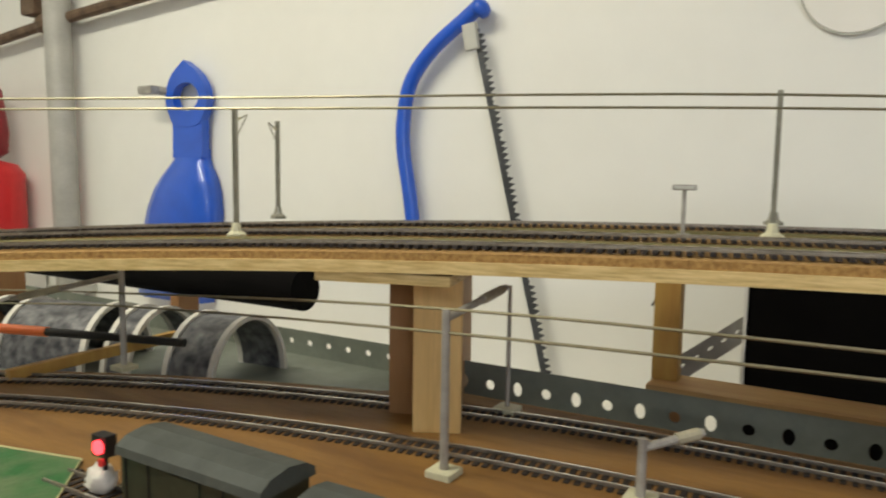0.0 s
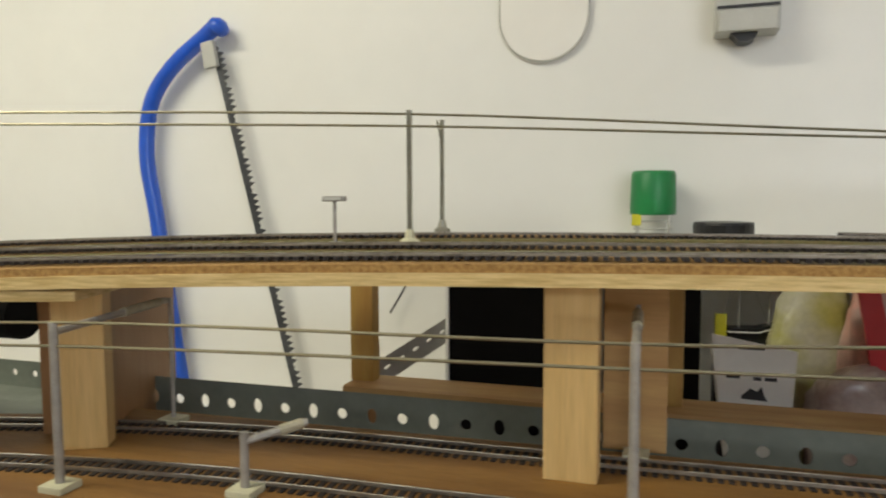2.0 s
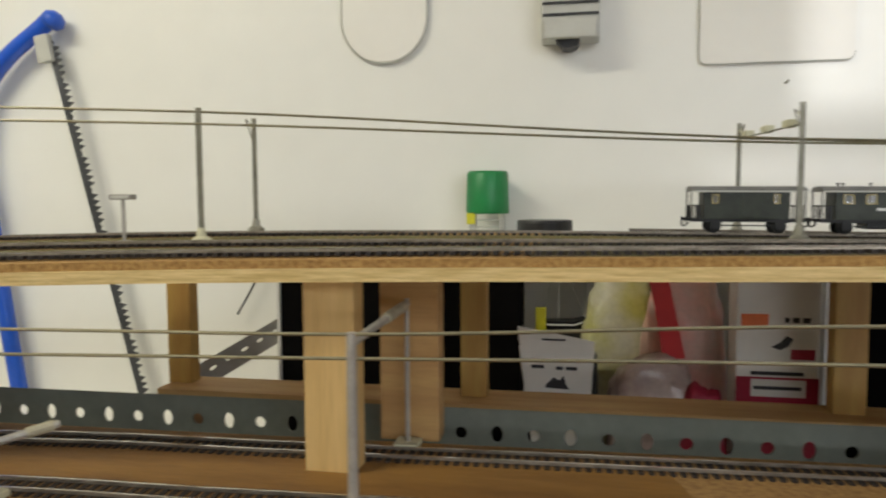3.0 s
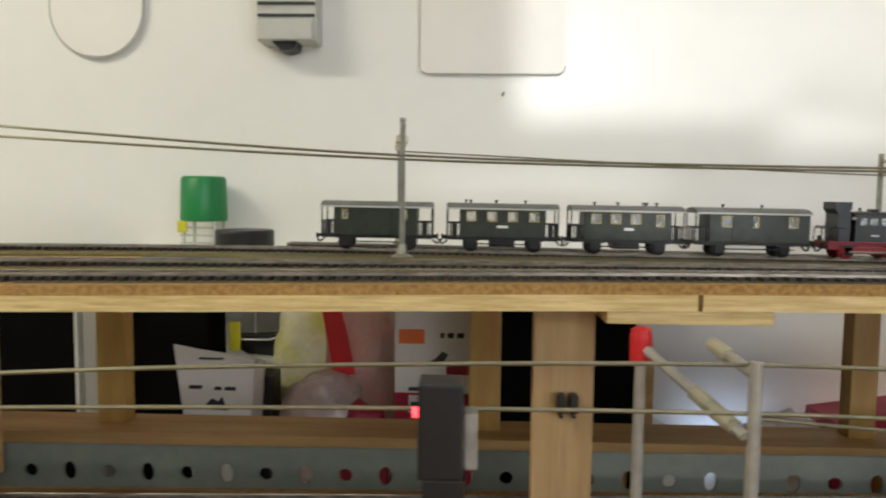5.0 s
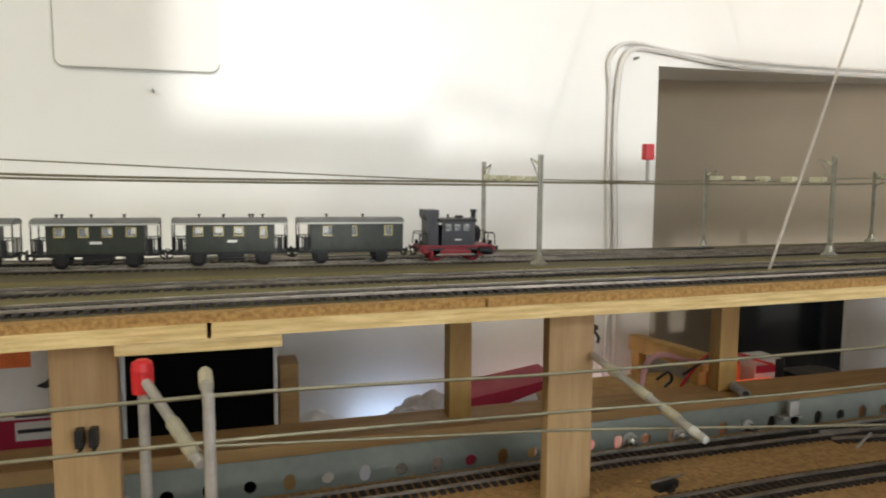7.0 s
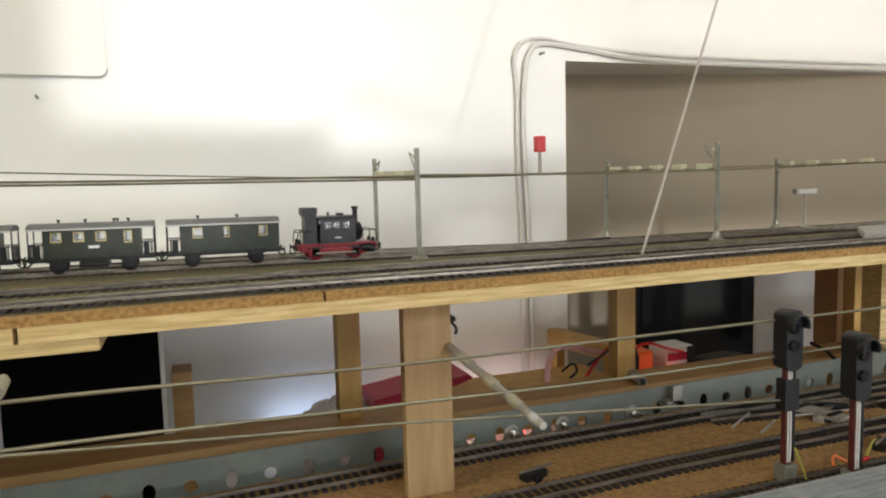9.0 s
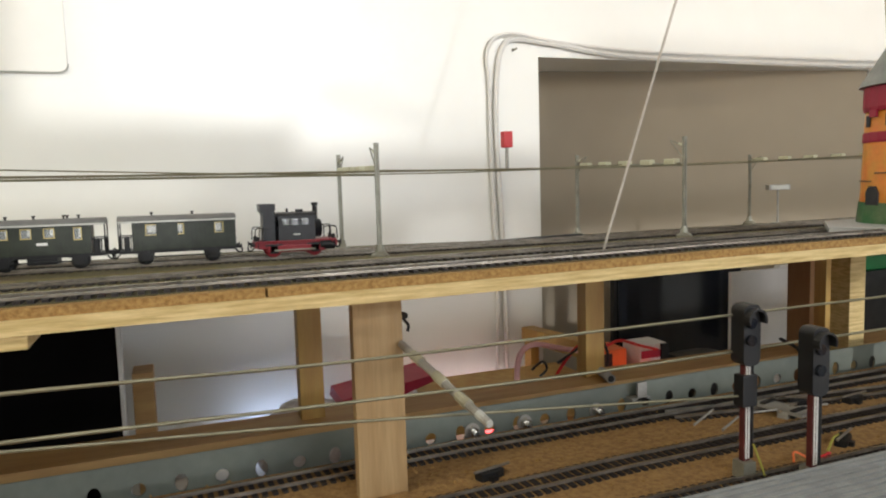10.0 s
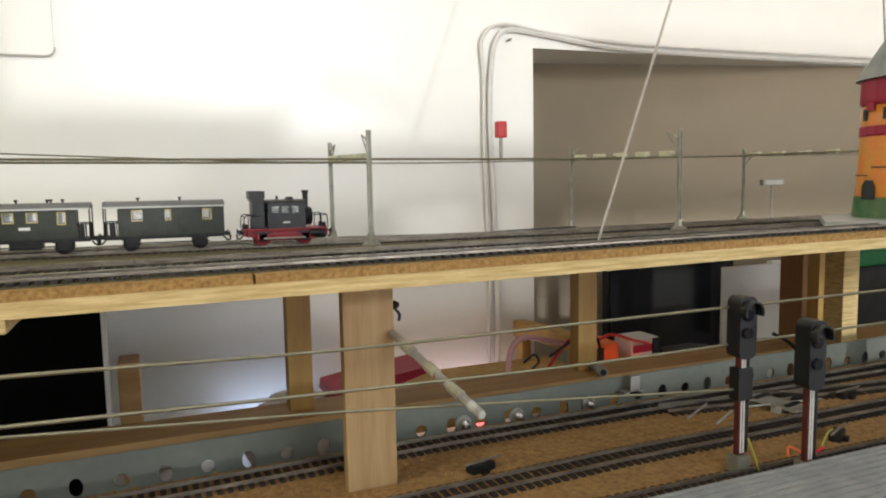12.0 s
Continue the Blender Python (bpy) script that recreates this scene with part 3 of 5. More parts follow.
def rod_mast(x, y, h, label, arm=None, cap=None, r=0.0030):
    m = thing("wire_post", Matrix.Translation((x, y, LOW)), label, "wire post", L)
    part("base", bx(-0.009, 0.009, -0.009, 0.009, 0, 0.005, bevel=0.001), M_INSUL, m)
    part("rod", cy((0, 0, 0.004), (0, 0, h), r, r * 0.9, 10), M_ROD, m)
    if arm:
        a = Vector(arm)
        part("arm", cy((0, 0, h - 0.006), a + Vector((0, 0, h - 0.006)), 0.0026, seg=8), M_ROD, m)
        part("insulator", cy(a * 0.55 + Vector((0, 0, h - 0.006)), a * 0.92 + Vector((0, 0, h - 0.006)), 0.0036, seg=10), M_SLEEVE, m)
    if cap:
        part("cap", turned(bmesh.new(), [(0.0054, h - 0.014), (0.0056, h - 0.002), (0.0050, h + 0.002), (0.0028, h + 0.0034)], 16), cap, m, "red plastic cap")
    return m


rod_mast(-0.605, 0.415, 0.098, "pale grey rod carrying the lower wires", (-0.10, -0.05, -0.026))
rod_mast(-0.220, 0.373, 0.108, "pale grey rod with a cream cross arm", (-0.024, 0.134, 0.0))
rod_mast(-0.240, 0.507, 0.104, "thin grey rod behind the lower tracks", r=0.0018)
rod_mast(0.132, 0.396, 0.112, "pale grey rod with a cream cross arm", (-0.004, 0.140, 0.0))
rod_mast(0.128, 0.536, 0.110, "thin grey rod behind the lower tracks", r=0.0018)
rod_mast(0.594, 0.398, 0.128, "grey rod with a short bent twig", (-0.003, 0.048, 0.004))
rod_mast(0.560, 0.457, 0.128, "pale rod with a red plastic cap and slanting arm", (0.030, -0.060, -0.026), cap=M_RED)
rod_mast(-0.103, 0.402, 0.040, "short pale rod with a bent arm beside the track", (0.028, 0.03, 0.006))
wire(spline([(-1.15, 0.34, 1.046), (-0.83, 0.410, 1.067), (-0.605, 0.410, 1.0855), (-0.220, 0.373, 1.118), (0.132, 0.396, 1.121), (0.36, 0.400, 1.131), (0.594, 0.405, 1.135), (0.79, 0.43, 1.124), (0.956, 0.43, 1.124), (1.22, 0.43, 1.124), (2.0, 0.43, 1.124)]), 0.0010, group="lower wires")
wire(spline([(-1.15, 0.34, 1.030), (-0.83, 0.410, 1.052), (-0.605, 0.410, 1.073), (-0.220, 0.373, 1.103), (0.132, 0.396, 1.108), (0.36, 0.400, 1.113), (0.594, 0.400, 1.115), (0.79, 0.43, 1.101), (0.956, 0.43, 1.098), (1.22, 0.43, 1.099), (2.0, 0.43, 1.100)]), 0.0010, group="lower wires")
wire([(0.594, 0.400, 1.113), (0.79, 0.43, 1.090), (1.063, 0.425, 1.068)], 0.0009, group="lower wires")


# ---- the steam train ----
def wheelset(parent, x, r=0.0058, material=M_IRON):
    for y in (-0.0085, 0.0085):
        w = part("wheel", turned(bmesh.new(), [(r + 0.0008, -0.0004), (r + 0.0008, 0.0004), (r, 0.0005), (r * 0.98, 0.0026), (r * 0.7, 0.0027)], 18,
                                 pose(x, y, r + 0.0005, 90 if y < 0 else -90)), material, parent)
    part("axle", cy((x, -0.009, r), (x, 0.009, r), 0.001, seg=8), material, parent)
    for y in (-0.0125, 0.0125):
        bm = bmesh.new()
        box(bm, x - 0.004, x + 0.004, y - 0.001, y + 0.001, r - 0.003, 0.0118, bevel=0.0006)
        box(bm, x - 0.0075, x + 0.0075, y - 0.0006, y + 0.0006, r + 0.0035, r + 0.005)
        part("axle_box", bm, M_IRON, parent)


def end_gear(parent, x, s):
    """Buffers and coupling at one end; s is the direction outwards."""
    for y in (-0.010, 0.010):
        bm = cy((x, y, 0.0115), (x + s * 0.004, y, 0.0115), 0.0012, seg=10)
        cyl(bm, (x + s * 0.004, y, 0.0115), (x + s * 0.0048, y, 0.0115), 0.0026, seg=14)
        part("buffer", bm, M_IRON, parent)
    part("coupling", tube(bmesh.new(), spline([(x, 0, 0.009), (x + s * 0.003, 0, 0.006), (x + s * 0.0055, 0, 0.0062), (x + s * 0.006, 0, 0.0095)], 4), 0.0008), M_IRON, parent)


def wall_with_windows(x0, x1, z0, z1, y0, y1, windows, doors=()):
    """A coach side with window openings cut through; windows are (centre, width, bottom, top)."""
    bm = bmesh.new()
    cuts = sorted(windows)
    edge = x0
    for c, w, b, t in cuts:
        box(bm, edge, c - w / 2, y0, y1, z0, z1)
        box(bm, c - w / 2, c + w / 2, y0, y1, z0, b)
        box(bm, c - w / 2, c + w / 2, y0, y1, t, z1)
        edge = c + w / 2
    box(bm, edge, x1, y0, y1, z0, z1)
    bmesh.ops.remove_doubles(bm, verts=bm.verts[:], dist=1e-6)
    return bm


def coach(name, m, label, body, windows, vents, plates, platforms, battery=None, doors=()):
    """A two-axle coach: rails at z 0, 0.098 long over the roof; body: its ends along x."""
    c = thing(name, m, label, "railway coach", "train coaches")
    half, x0, x1 = 0.047, body[0], body[1]
    part("underframe", bx(-half, half, -0.0125, 0.0125, 0.0098, 0.0125, bevel=0.0004), M_IRON, c)
    part("step_board", bx(x0 + 0.012, x1 - 0.012, -0.0135, -0.0120, 0.0062, 0.0072), M_IRON, c)
    for s in (-1, 1):
        y0, y1 = sorted((s * 0.0142, s * 0.0132))
        part("side_wall", wall_with_windows(x0, x1, 0.0125, 0.0365, y0, y1, windows), M_WAGON, c)
        for cx, w, b, t in windows:
            bm = bmesh.new()
            o0, o1 = sorted((s * 0.0142, s * 0.0147))
            g = 0.0006
            box(bm, cx - w / 2 - g, cx + w / 2 + g, o0, o1, t, t + g)
            box(bm, cx - w / 2 - g, cx + w / 2 + g, o0, o1, b - g, b)
            box(bm, cx - w / 2 - g, cx - w / 2, o0, o1, b, t)
            box(bm, cx + w / 2, cx + w / 2 + g, o0, o1, b, t)
            f = part("window_frame", bm, M_GOLD, c, "yellow brass window frame")
            part("pane", bx(cx - w / 2, cx + w / 2, s * 0.0136 - 0.0001, s * 0.0136 + 0.0001, b, t), M_GLASS, f)
        for px, pz, pw in plates:
            part("sign_plate", bx(px - pw / 2, px + pw / 2, *sorted((s * 0.0143, s * 0.0147)), pz - 0.0011, pz + 0.0011), M_TIN, c, "small white sign plate")
        for dx in doors:
            bm = bmesh.new()
            o0, o1 = sorted((s * 0.0142, s * 0.0150))
            box(bm, dx - 0.0085, dx + 0.0085, o0, o1, 0.0132, 0.0350, bevel=0.0002)
            part("sliding_door", bm, M_WAGON, c)
        bm = bmesh.new()
        n = int((x1 - x0) / 0.0035)
        for i in range(n + 1):
            px = x0 + (x1 - x0) * i / n
            if all(abs(px - cx) > w / 2 + 0.001 for cx, w, b, t in windows):
                box(bm, px - 0.0001, px + 0.0001, *sorted((s * 0.0142, s * 0.01435)), 0.013, 0.036)
        part("board_joints", bm, M_IRON, c)
    for ex in (x0, x1):
        part("end_wall", bx(ex - 0.0005, ex + 0.0005, -0.0132, 0.0132, 0.0125, 0.0375), M_WAGON, c)
    part("inner_floor", bx(x0, x1, -0.013, 0.013, 0.0125, 0.0135), M_IRON, c)
    bm = bmesh.new()
    prof = [(-0.0162, 0.0362), (-0.0150, 0.0382), (-0.0100, 0.0402), (0, 0.0412), (0.0100, 0.0402), (0.0150, 0.0382), (0.0162, 0.0362)]
    sweep(bm, [(-0.0475, 0, 0), (-0.046, 0, 0), (0.046, 0, 0), (0.0475, 0, 0)], prof)
    r = part("roof", bm, M_ROOF, c, "arched grey roof")
    part("roof_edge", bx(-0.0475, 0.0475, -0.0168, -0.0161, 0.0358, 0.0372), M_GREY, r, "pale roof edge")
    for vx in vents:
        part("roof_vent", turned(bmesh.new(), [(0.0008, 0.0405), (0.0008, 0.0425), (0.0014, 0.0430), (0.0014, 0.0440)], 8, Matrix.Translation((vx, 0, 0))), M_IRON, r)
    for s in platforms:
        e = s * half
        inner = x1 if s > 0 else x0
        for y in (-0.0125, 0.0125):
            part("corner_post", cy((e, y, 0.0125), (e, y, 0.0365), 0.0006, seg=6), M_IRON, c)
            part("handrail", cy((inner, y, 0.0240), (e, y, 0.0240), 0.0005, seg=6), M_IRON, c)
            for k in range(1, 4):
                px = inner + (e - inner) * k / 4
                part("baluster", cy((px, y, 0.0125), (px, y, 0.0240), 0.0004, seg=5), M_IRON, c)
        for k in range(1, 5):
            y = -0.0125 + 0.025 * k / 5
            part("baluster", cy((e, y, 0.0125), (e, y, 0.0240), 0.0004, seg=5), M_IRON, c)
        part("handrail", cy((e, -0.0125, 0.0240), (e, 0.0125, 0.0240), 0.0005, seg=6), M_IRON, c)
        part("platform_gate", bx(e - 0.006 * s - 0.002, e - 0.006 * s + 0.002, -0.0126, -0.0122, 0.0125, 0.0235), M_IRON, c)
    for ax in (-0.027, 0.027):
        wheelset(c, ax)
    if battery is not None:
        part("battery_box", bx(battery - 0.011, battery + 0.011, -0.0115, 0.0115, 0.0045, 0.0098, bevel=0.0005), M_IRON, c)
    end_gear(c, half, 1)
    end_gear(c, -half, -1)
    return c


def locomotive(m):
    c = thing("steam_locomotive", m, "small black tank locomotive with a red frame and glazed cab", "locomotive")
    part("frame", bx(-0.034, 0.034, -0.0115, 0.0115, 0.0075, 0.0135, bevel=0.0006), M_REDD, c, "dark red running frame")
    part("skirt", bx(-0.026, 0.026, -0.0135, -0.0118, 0.0045, 0.0105, bevel=0.0006), M_REDD, c, "dark red side skirt")
    part("footplate", bx(-0.036, 0.036, -0.0145, 0.0145, 0.0135, 0.0148, bevel=0.0003), M_REDD, c)
    for s in (-1, 1):
        y0, y1 = sorted((s * 0.0142, s * 0.0134))
        win = [(-0.0095, 0.0055, 0.0285, 0.0345), (-0.001, 0.0055, 0.0285, 0.0345), (0.0080, 0.0060, 0.0285, 0.0345)]
        part("cab_side", wall_with_windows(-0.016, 0.0165, 0.0148, 0.0375, y0, y1, win), M_LOCO, c)
        for cx, w, b, t in win:
            part("pane", bx(cx - w / 2, cx + w / 2, s * 0.0138 - 0.0001, s * 0.0138 + 0.0001, b, t), M_GLASS, c)
        part("nameplate", bx(-0.003, 0.003, *sorted((s * 0.0142, s * 0.0146)), 0.0195, 0.0207), M_GREY, c, "small pale plate")
        part("band", bx(-0.016, 0.0165, *sorted((s * 0.0142, s * 0.0145)), 0.0262, 0.0270), M_IRON, c)
    for ex in (-0.016, 0.0165):
        part("cab_end", bx(ex - 0.0004, ex + 0.0004, -0.0134, 0.0134, 0.0148, 0.0270), M_LOCO, c)
    sweep_bm = sweep(bmesh.new(), [(-0.018, 0, 0), (0.0185, 0, 0)], [(-0.0150, 0.0372), (-0.012, 0.0392), (0, 0.0402), (0.012, 0.0392), (0.0150, 0.0372)])
    r = part("cab_roof", sweep_bm, M_LOCO, c)
    part("whistle", cy((-0.006, 0, 0.040), (-0.006, 0, 0.0432), 0.0010, seg=8), M_IRON, r)
    part("roof_hatch", bx(0.002, 0.008, -0.004, 0.004, 0.0398, 0.0422, bevel=0.0005), M_IRON, r)
    part("boiler", cy((-0.020, 0, 0.0245), (0.0235, 0, 0.0245), 0.0085, seg=24), M_LOCO, c, smooth=True)
    part("smokebox_door", turned(bmesh.new(), [(0.0085, 0), (0.0075, 0.0010), (0.003, 0.0018)], 24, pose(0.0235, 0, 0.0245, 0, 90)), M_IRON, c)
    part("chimney", turned(bmesh.new(), [(0.0030, 0.030), (0.0024, 0.033), (0.0024, 0.0455), (0.0032, 0.046), (0.0032, 0.048)], 14, Matrix.Translation((0.0195, 0, 0))), M_IRON, c)
    bm = slab(bmesh.new(), [(-0.0290, 0.0148), (-0.0185, 0.0148), (-0.0185, 0.0370), (-0.0195, 0.0400), (-0.0178, 0.0420), (-0.0178, 0.0478), (-0.0315, 0.0478), (-0.0315, 0.0420), (-0.0290, 0.0380)], -0.0105, 0.0105, "xz")
    part("coal_bunker", bm, M_LOCO, c)
    for s in (-1, 1):
        e = s * 0.036
        bm = bmesh.new()
        for y in (-0.0135, 0.0135):
            tube(bm, spline([(s * 0.024, y, 0.026), (s * 0.031, y, 0.0265), (e, y, 0.0255), (e + s * 0.001, y, 0.0148)], 4), 0.0005)
            cyl(bm, (s * 0.030, y, 0.0148), (s * 0.030, y, 0.0265), 0.0005, seg=6)
        cyl(bm, (e, -0.0135, 0.0255), (e, 0.0135, 0.0255), 0.0005, seg=6)
        part("handrail", bm, M_IRON, c)
        for y in (-0.008, 0.008):
            part("lantern", turned(bmesh.new(), [(0.0018, 0), (0.0018, 0.0032), (0.0008, 0.0042)], 10, Matrix.Translation((e - s * 0.0015, y, 0.0148))), M_IRON, c)
        part("buffer_beam", bx(e - 0.0008, e + 0.0008, -0.0135, 0.0135, 0.0085, 0.0140), M_REDD, c)
        end_gear(c, e, s)
    part("air_tank", cy((0.0245, -0.012, 0.0085), (0.0345, -0.012, 0.0085), 0.0032, seg=14), M_IRON, c)
    for ax in (-0.0205, 0.0165):
        wheelset(c, ax, 0.0066, M_REDD)
    part("coupling_rod", bx(-0.0205, 0.0165, -0.0146, -0.0138, 0.0055, 0.0070, bevel=0.0003), M_MAST, c)
    part("cylinder", cy((0.021, -0.0135, 0.010), (0.031, -0.0135, 0.010), 0.003, seg=14), M_IRON, c)
    return c


def on_rail(x):
    y = train_line(x)
    return pose(x, y, up(x, y) + 0.0041, 0, math.degrees(-math.atan2(up(x + .04, y) - up(x - .04, y), .08)), math.degrees(math.atan2(train_line(x + 0.03) - train_line(x - 0.03), 0.06)))


coach("luggage_van", on_rail(0.394), "dark green luggage van with an end platform and grey roof", (-0.036, 0.034),
      [(-0.027, 0.0040, 0.0265, 0.0335), (0.0235, 0.0035, 0.0265, 0.0335)], [], [], (-1, 1), doors=(0.004,))
W4 = [(-0.0265, 0.0068, 0.0265, 0.0335), (-0.009, 0.0068, 0.0265, 0.0335), (0.0085, 0.0068, 0.0265, 0.0335), (0.0265, 0.0068, 0.0265, 0.0335)]
coach("passenger_coach", on_rail(0.501), "dark green passenger coach with four windows and end platforms", (-0.036, 0.036),
      W4, (-0.031, -0.027, -0.005, 0.020), [(0.0, 0.0215, 0.009)], (-1, 1), battery=0.0)
W3 = [(-0.0265, 0.0068, 0.0265, 0.0335), (-0.010, 0.0068, 0.0265, 0.0335), (0.0065, 0.0068, 0.0265, 0.0335), (0.0270, 0.0050, 0.0245, 0.0335)]
coach("passenger_coach", on_rail(0.606), "dark green passenger coach with three windows and end platforms", (-0.036, 0.036),
      W3, (-0.026, -0.006, 0.016, 0.0185, 0.027), [(0.001, 0.0215, 0.008)], (-1, 1), battery=0.0)
coach("mail_van", on_rail(0.710), "dark green mail van with one platform and plank doors", (-0.036, 0.0465),
      [(-0.021, 0.0088, 0.0255, 0.0335), (0.0015, 0.0045, 0.0255, 0.0335), (0.033, 0.0062, 0.0255, 0.0335)], (-0.021, 0.012), [], (-1,), doors=(-0.009,))
locomotive(on_rail(0.810))


# ---- things on the long wall ----
def rounded(cx, cz, w, h, r, n=6):
    out = []
    for k, (sx, sz) in enumerate(((1, 1), (-1, 1), (-1, -1), (1, -1))):
        for i in range(n + 1):
            a = math.pi / 2 * (k + i / n)
            out.append((cx + sx * (w / 2 - r) + r * math.cos(a), cz + sz * (h / 2 - r) + r * math.sin(a)))
    return out


def offset_x(pts, dx, dz=0.0):
    return [(a + dx, b + dz) for a, b in pts]


lid = thing("round_wall_panel", Matrix(), "white painted panel with a round lower end on the wall", "wall panel")
part("panel", slab(bmesh.new(), rounded(-0.027, 1.488, 0.124, 0.200, 0.0615, 12), WALL_Y - 0.008, WALL_Y, "xz"), M_PANEL, lid)
part("rim", tube(bmesh.new(), [(a, WALL_Y - 0.006, b) for a, b in rounded(-0.027, 1.488, 0.128, 0.204, 0.0635, 12)] + [(0.037, WALL_Y - 0.006, 1.53)], 0.0012), M_GREY, lid)
plate = thing("square_wall_panel", Matrix(), "white painted access plate with rounded corners on the wall", "wall panel")
part("panel", slab(bmesh.new(), rounded(0.502, 1.468, 0.190, 0.200, 0.010), WALL_Y - 0.0065, WALL_Y, "xz"), M_PANEL, plate)
part("rim", tube(bmesh.new(), [(a, WALL_Y - 0.0045, b) for a, b in rounded(0.502, 1.468, 0.192, 0.202, 0.011)], 0.0009), M_GREY, plate)
solid("nail", cy((0.517, WALL_Y, 1.341), (0.517, WALL_Y - 0.012, 1.342), 0.0016, seg=8), M_MAST, "small nail in the white wall", "nail")

dev = thing("wall_device", Matrix(), "light grey electrical box with ribs and a dark outlet", "electrical box")
part("housing", bx(0.199, 0.276, WALL_Y - 0.042, WALL_Y, 1.402, 1.500, bevel=0.004), M_GREY, dev)
for z in (1.432, 1.447, 1.462):
    part("rib", bx(0.201, 0.274, WALL_Y - 0.045, WALL_Y - 0.041, z, z + 0.003), M_INK, dev, "dark groove")
part("cover", bx(0.203, 0.272, WALL_Y - 0.050, WALL_Y - 0.042, 1.402, 1.428, bevel=0.002), M_GREY, dev)
part("outlet", slab(bmesh.new(), [(0.218, 1.402), (0.250, 1.402), (0.247, 1.394), (0.238, 1.390), (0.228, 1.391)], WALL_Y - 0.038, WALL_Y - 0.006, "xz"), M_BLACK, dev, "black cable outlet")

# blue scoop
scoop = thing("blue_scoop", Matrix(), "bright blue plastic hand shovel hanging on the wall", "hand shovel")
bm = bmesh.new()
outer = [(q.x, q.z) for q in spline([(-1.258, 0, 1.437), (-1.300, 0, 1.405), (-1.318, 0, 1.362), (-1.308, 0, 1.325), (-1.286, 0, 1.300), (-1.222, 0, 1.300), (-1.198, 0, 1.325), (-1.190, 0, 1.362), (-1.212, 0, 1.405), (-1.258, 0, 1.437)], 4)[:-1]]
hole = [(-1.254 + 0.040 * math.cos(a), 1.360 + 0.030 * math.sin(a)) for a in [math.pi / 2 + 2 * math.pi * k / len(outer) for k in range(len(outer))]]
for y in (WALL_Y - 0.032, WALL_Y - 0.012):
    o = [bm.verts.new((a, y, b)) for a, b in outer]
    h = [bm.verts.new((a, y, b)) for a, b in hole]
    for k in range(len(outer)):
        j = (k + 1) % len(outer)
        bm.faces.new((o[k], o[j], h[j], h[k]))
    if y < WALL_Y - 0.02:
        fo, fh = o, h
for k in range(len(outer)):
    j = (k + 1) % len(outer)
    bm.faces.new((fo[k], fo[j], o[j], o[k]))
    bm.faces.new((fh[j], fh[k], h[k], h[j]))
bmesh.ops.recalc_face_normals(bm, faces=bm.faces[:])
part("grip", bm, M_BLUE, scoop)
part("neck", slab(bmesh.new(), [(-1.298, 1.312), (-1.206, 1.312), (-1.208, 1.232), (-1.300, 1.232)], WALL_Y - 0.030, WALL_Y - 0.010, "xz"), M_BLUE, scoop)
bm = bmesh.new()
rings = []
for z, w, d in ((1.250, 0.046, 0.020), (1.232, 0.050, 0.024), (1.215, 0.060, 0.030), (1.190, 0.080, 0.038), (1.160, 0.096, 0.044), (1.12, 0.108, 0.048), (1.06, 0.116, 0.048), (1.00, 0.120, 0.046), (0.92, 0.115, 0.040)):
    cx = -1.254 - (1.250 - z) * 0.20
    rings.append([bm.verts.new((cx + w * a, WALL_Y - 0.006 - d * b, z)) for a, b in ((-1, 0), (-0.92, 0.7), (-0.6, 1), (0.6, 1), (0.92, 0.7), (1, 0))])
for u, w in zip(rings, rings[1:]):
    for k in range(5):
        bm.faces.new((u[k], u[k + 1], w[k + 1], w[k]))
    bm.faces.new((u[5], u[0], w[0], w[5]))
bm.faces.new(rings[0][::-1])
bm.faces.new(rings[-1])
bmesh.ops.recalc_face_normals(bm, faces=bm.faces[:])
part("blade", bm, M_BLUE, scoop, smooth=True)
part("peg", cy((-1.305, WALL_Y, 1.372), (-1.335, WALL_Y - 0.055, 1.378), 0.009, seg=10), M_ROD, scoop, "grey wall peg")
part("peg_head", bx(-1.36, -1.315, WALL_Y - 0.07, WALL_Y - 0.05, 1.366, 1.384, bevel=0.004), M_ROD, scoop)

# bow saw
saw = thing("bow_saw", Matrix(), "blue bow saw with a dark toothed blade hanging on the wall", "bow saw")
bow = spline([(-0.556, 1.030, 1.472), (-0.578, 1.030, 1.456), (-0.640, 1.030, 1.413), (-0.684, 1.030, 1.361), (-0.699, 1.030, 1.298), (-0.698, 1.030, 1.239), (-0.684, 1.030, 1.161), (-0.657, 1.030, 0.966), (-0.636, 1.030, 0.850), (-0.600, 1.030, 0.810)], 8)
bm = bmesh.new()
tube(bm, bow, 0.0128, 14)
part("bow", bm, M_BLUE, saw, smooth=True)
part("bow_end", turned(bmesh.new(), [(0.013, -0.004), (0.018, 0.004), (0.016, 0.014), (0.007, 0.020)], 12, pose(-0.556, 1.030, 1.464, 0, 40)), M_BLUE, saw, smooth=True)
part("clamp", bx(-0.012, 0.012, -0.006, 0.006, -0.022, 0.020, bevel=0.002, m=pose(-0.566, 1.026, 1.426, 0, -10)), M_GREY, saw, "grey blade clamp")
p0, p1 = Vector((-0.558, 1.030, 1.440)), Vector((-0.402, 1.030, 0.810))
d = (p1 - p0).normalized()
side = Vector((-d.z, 0, d.x))
bm = bmesh.new()
n = 66
step = (p1 - p0).length / n
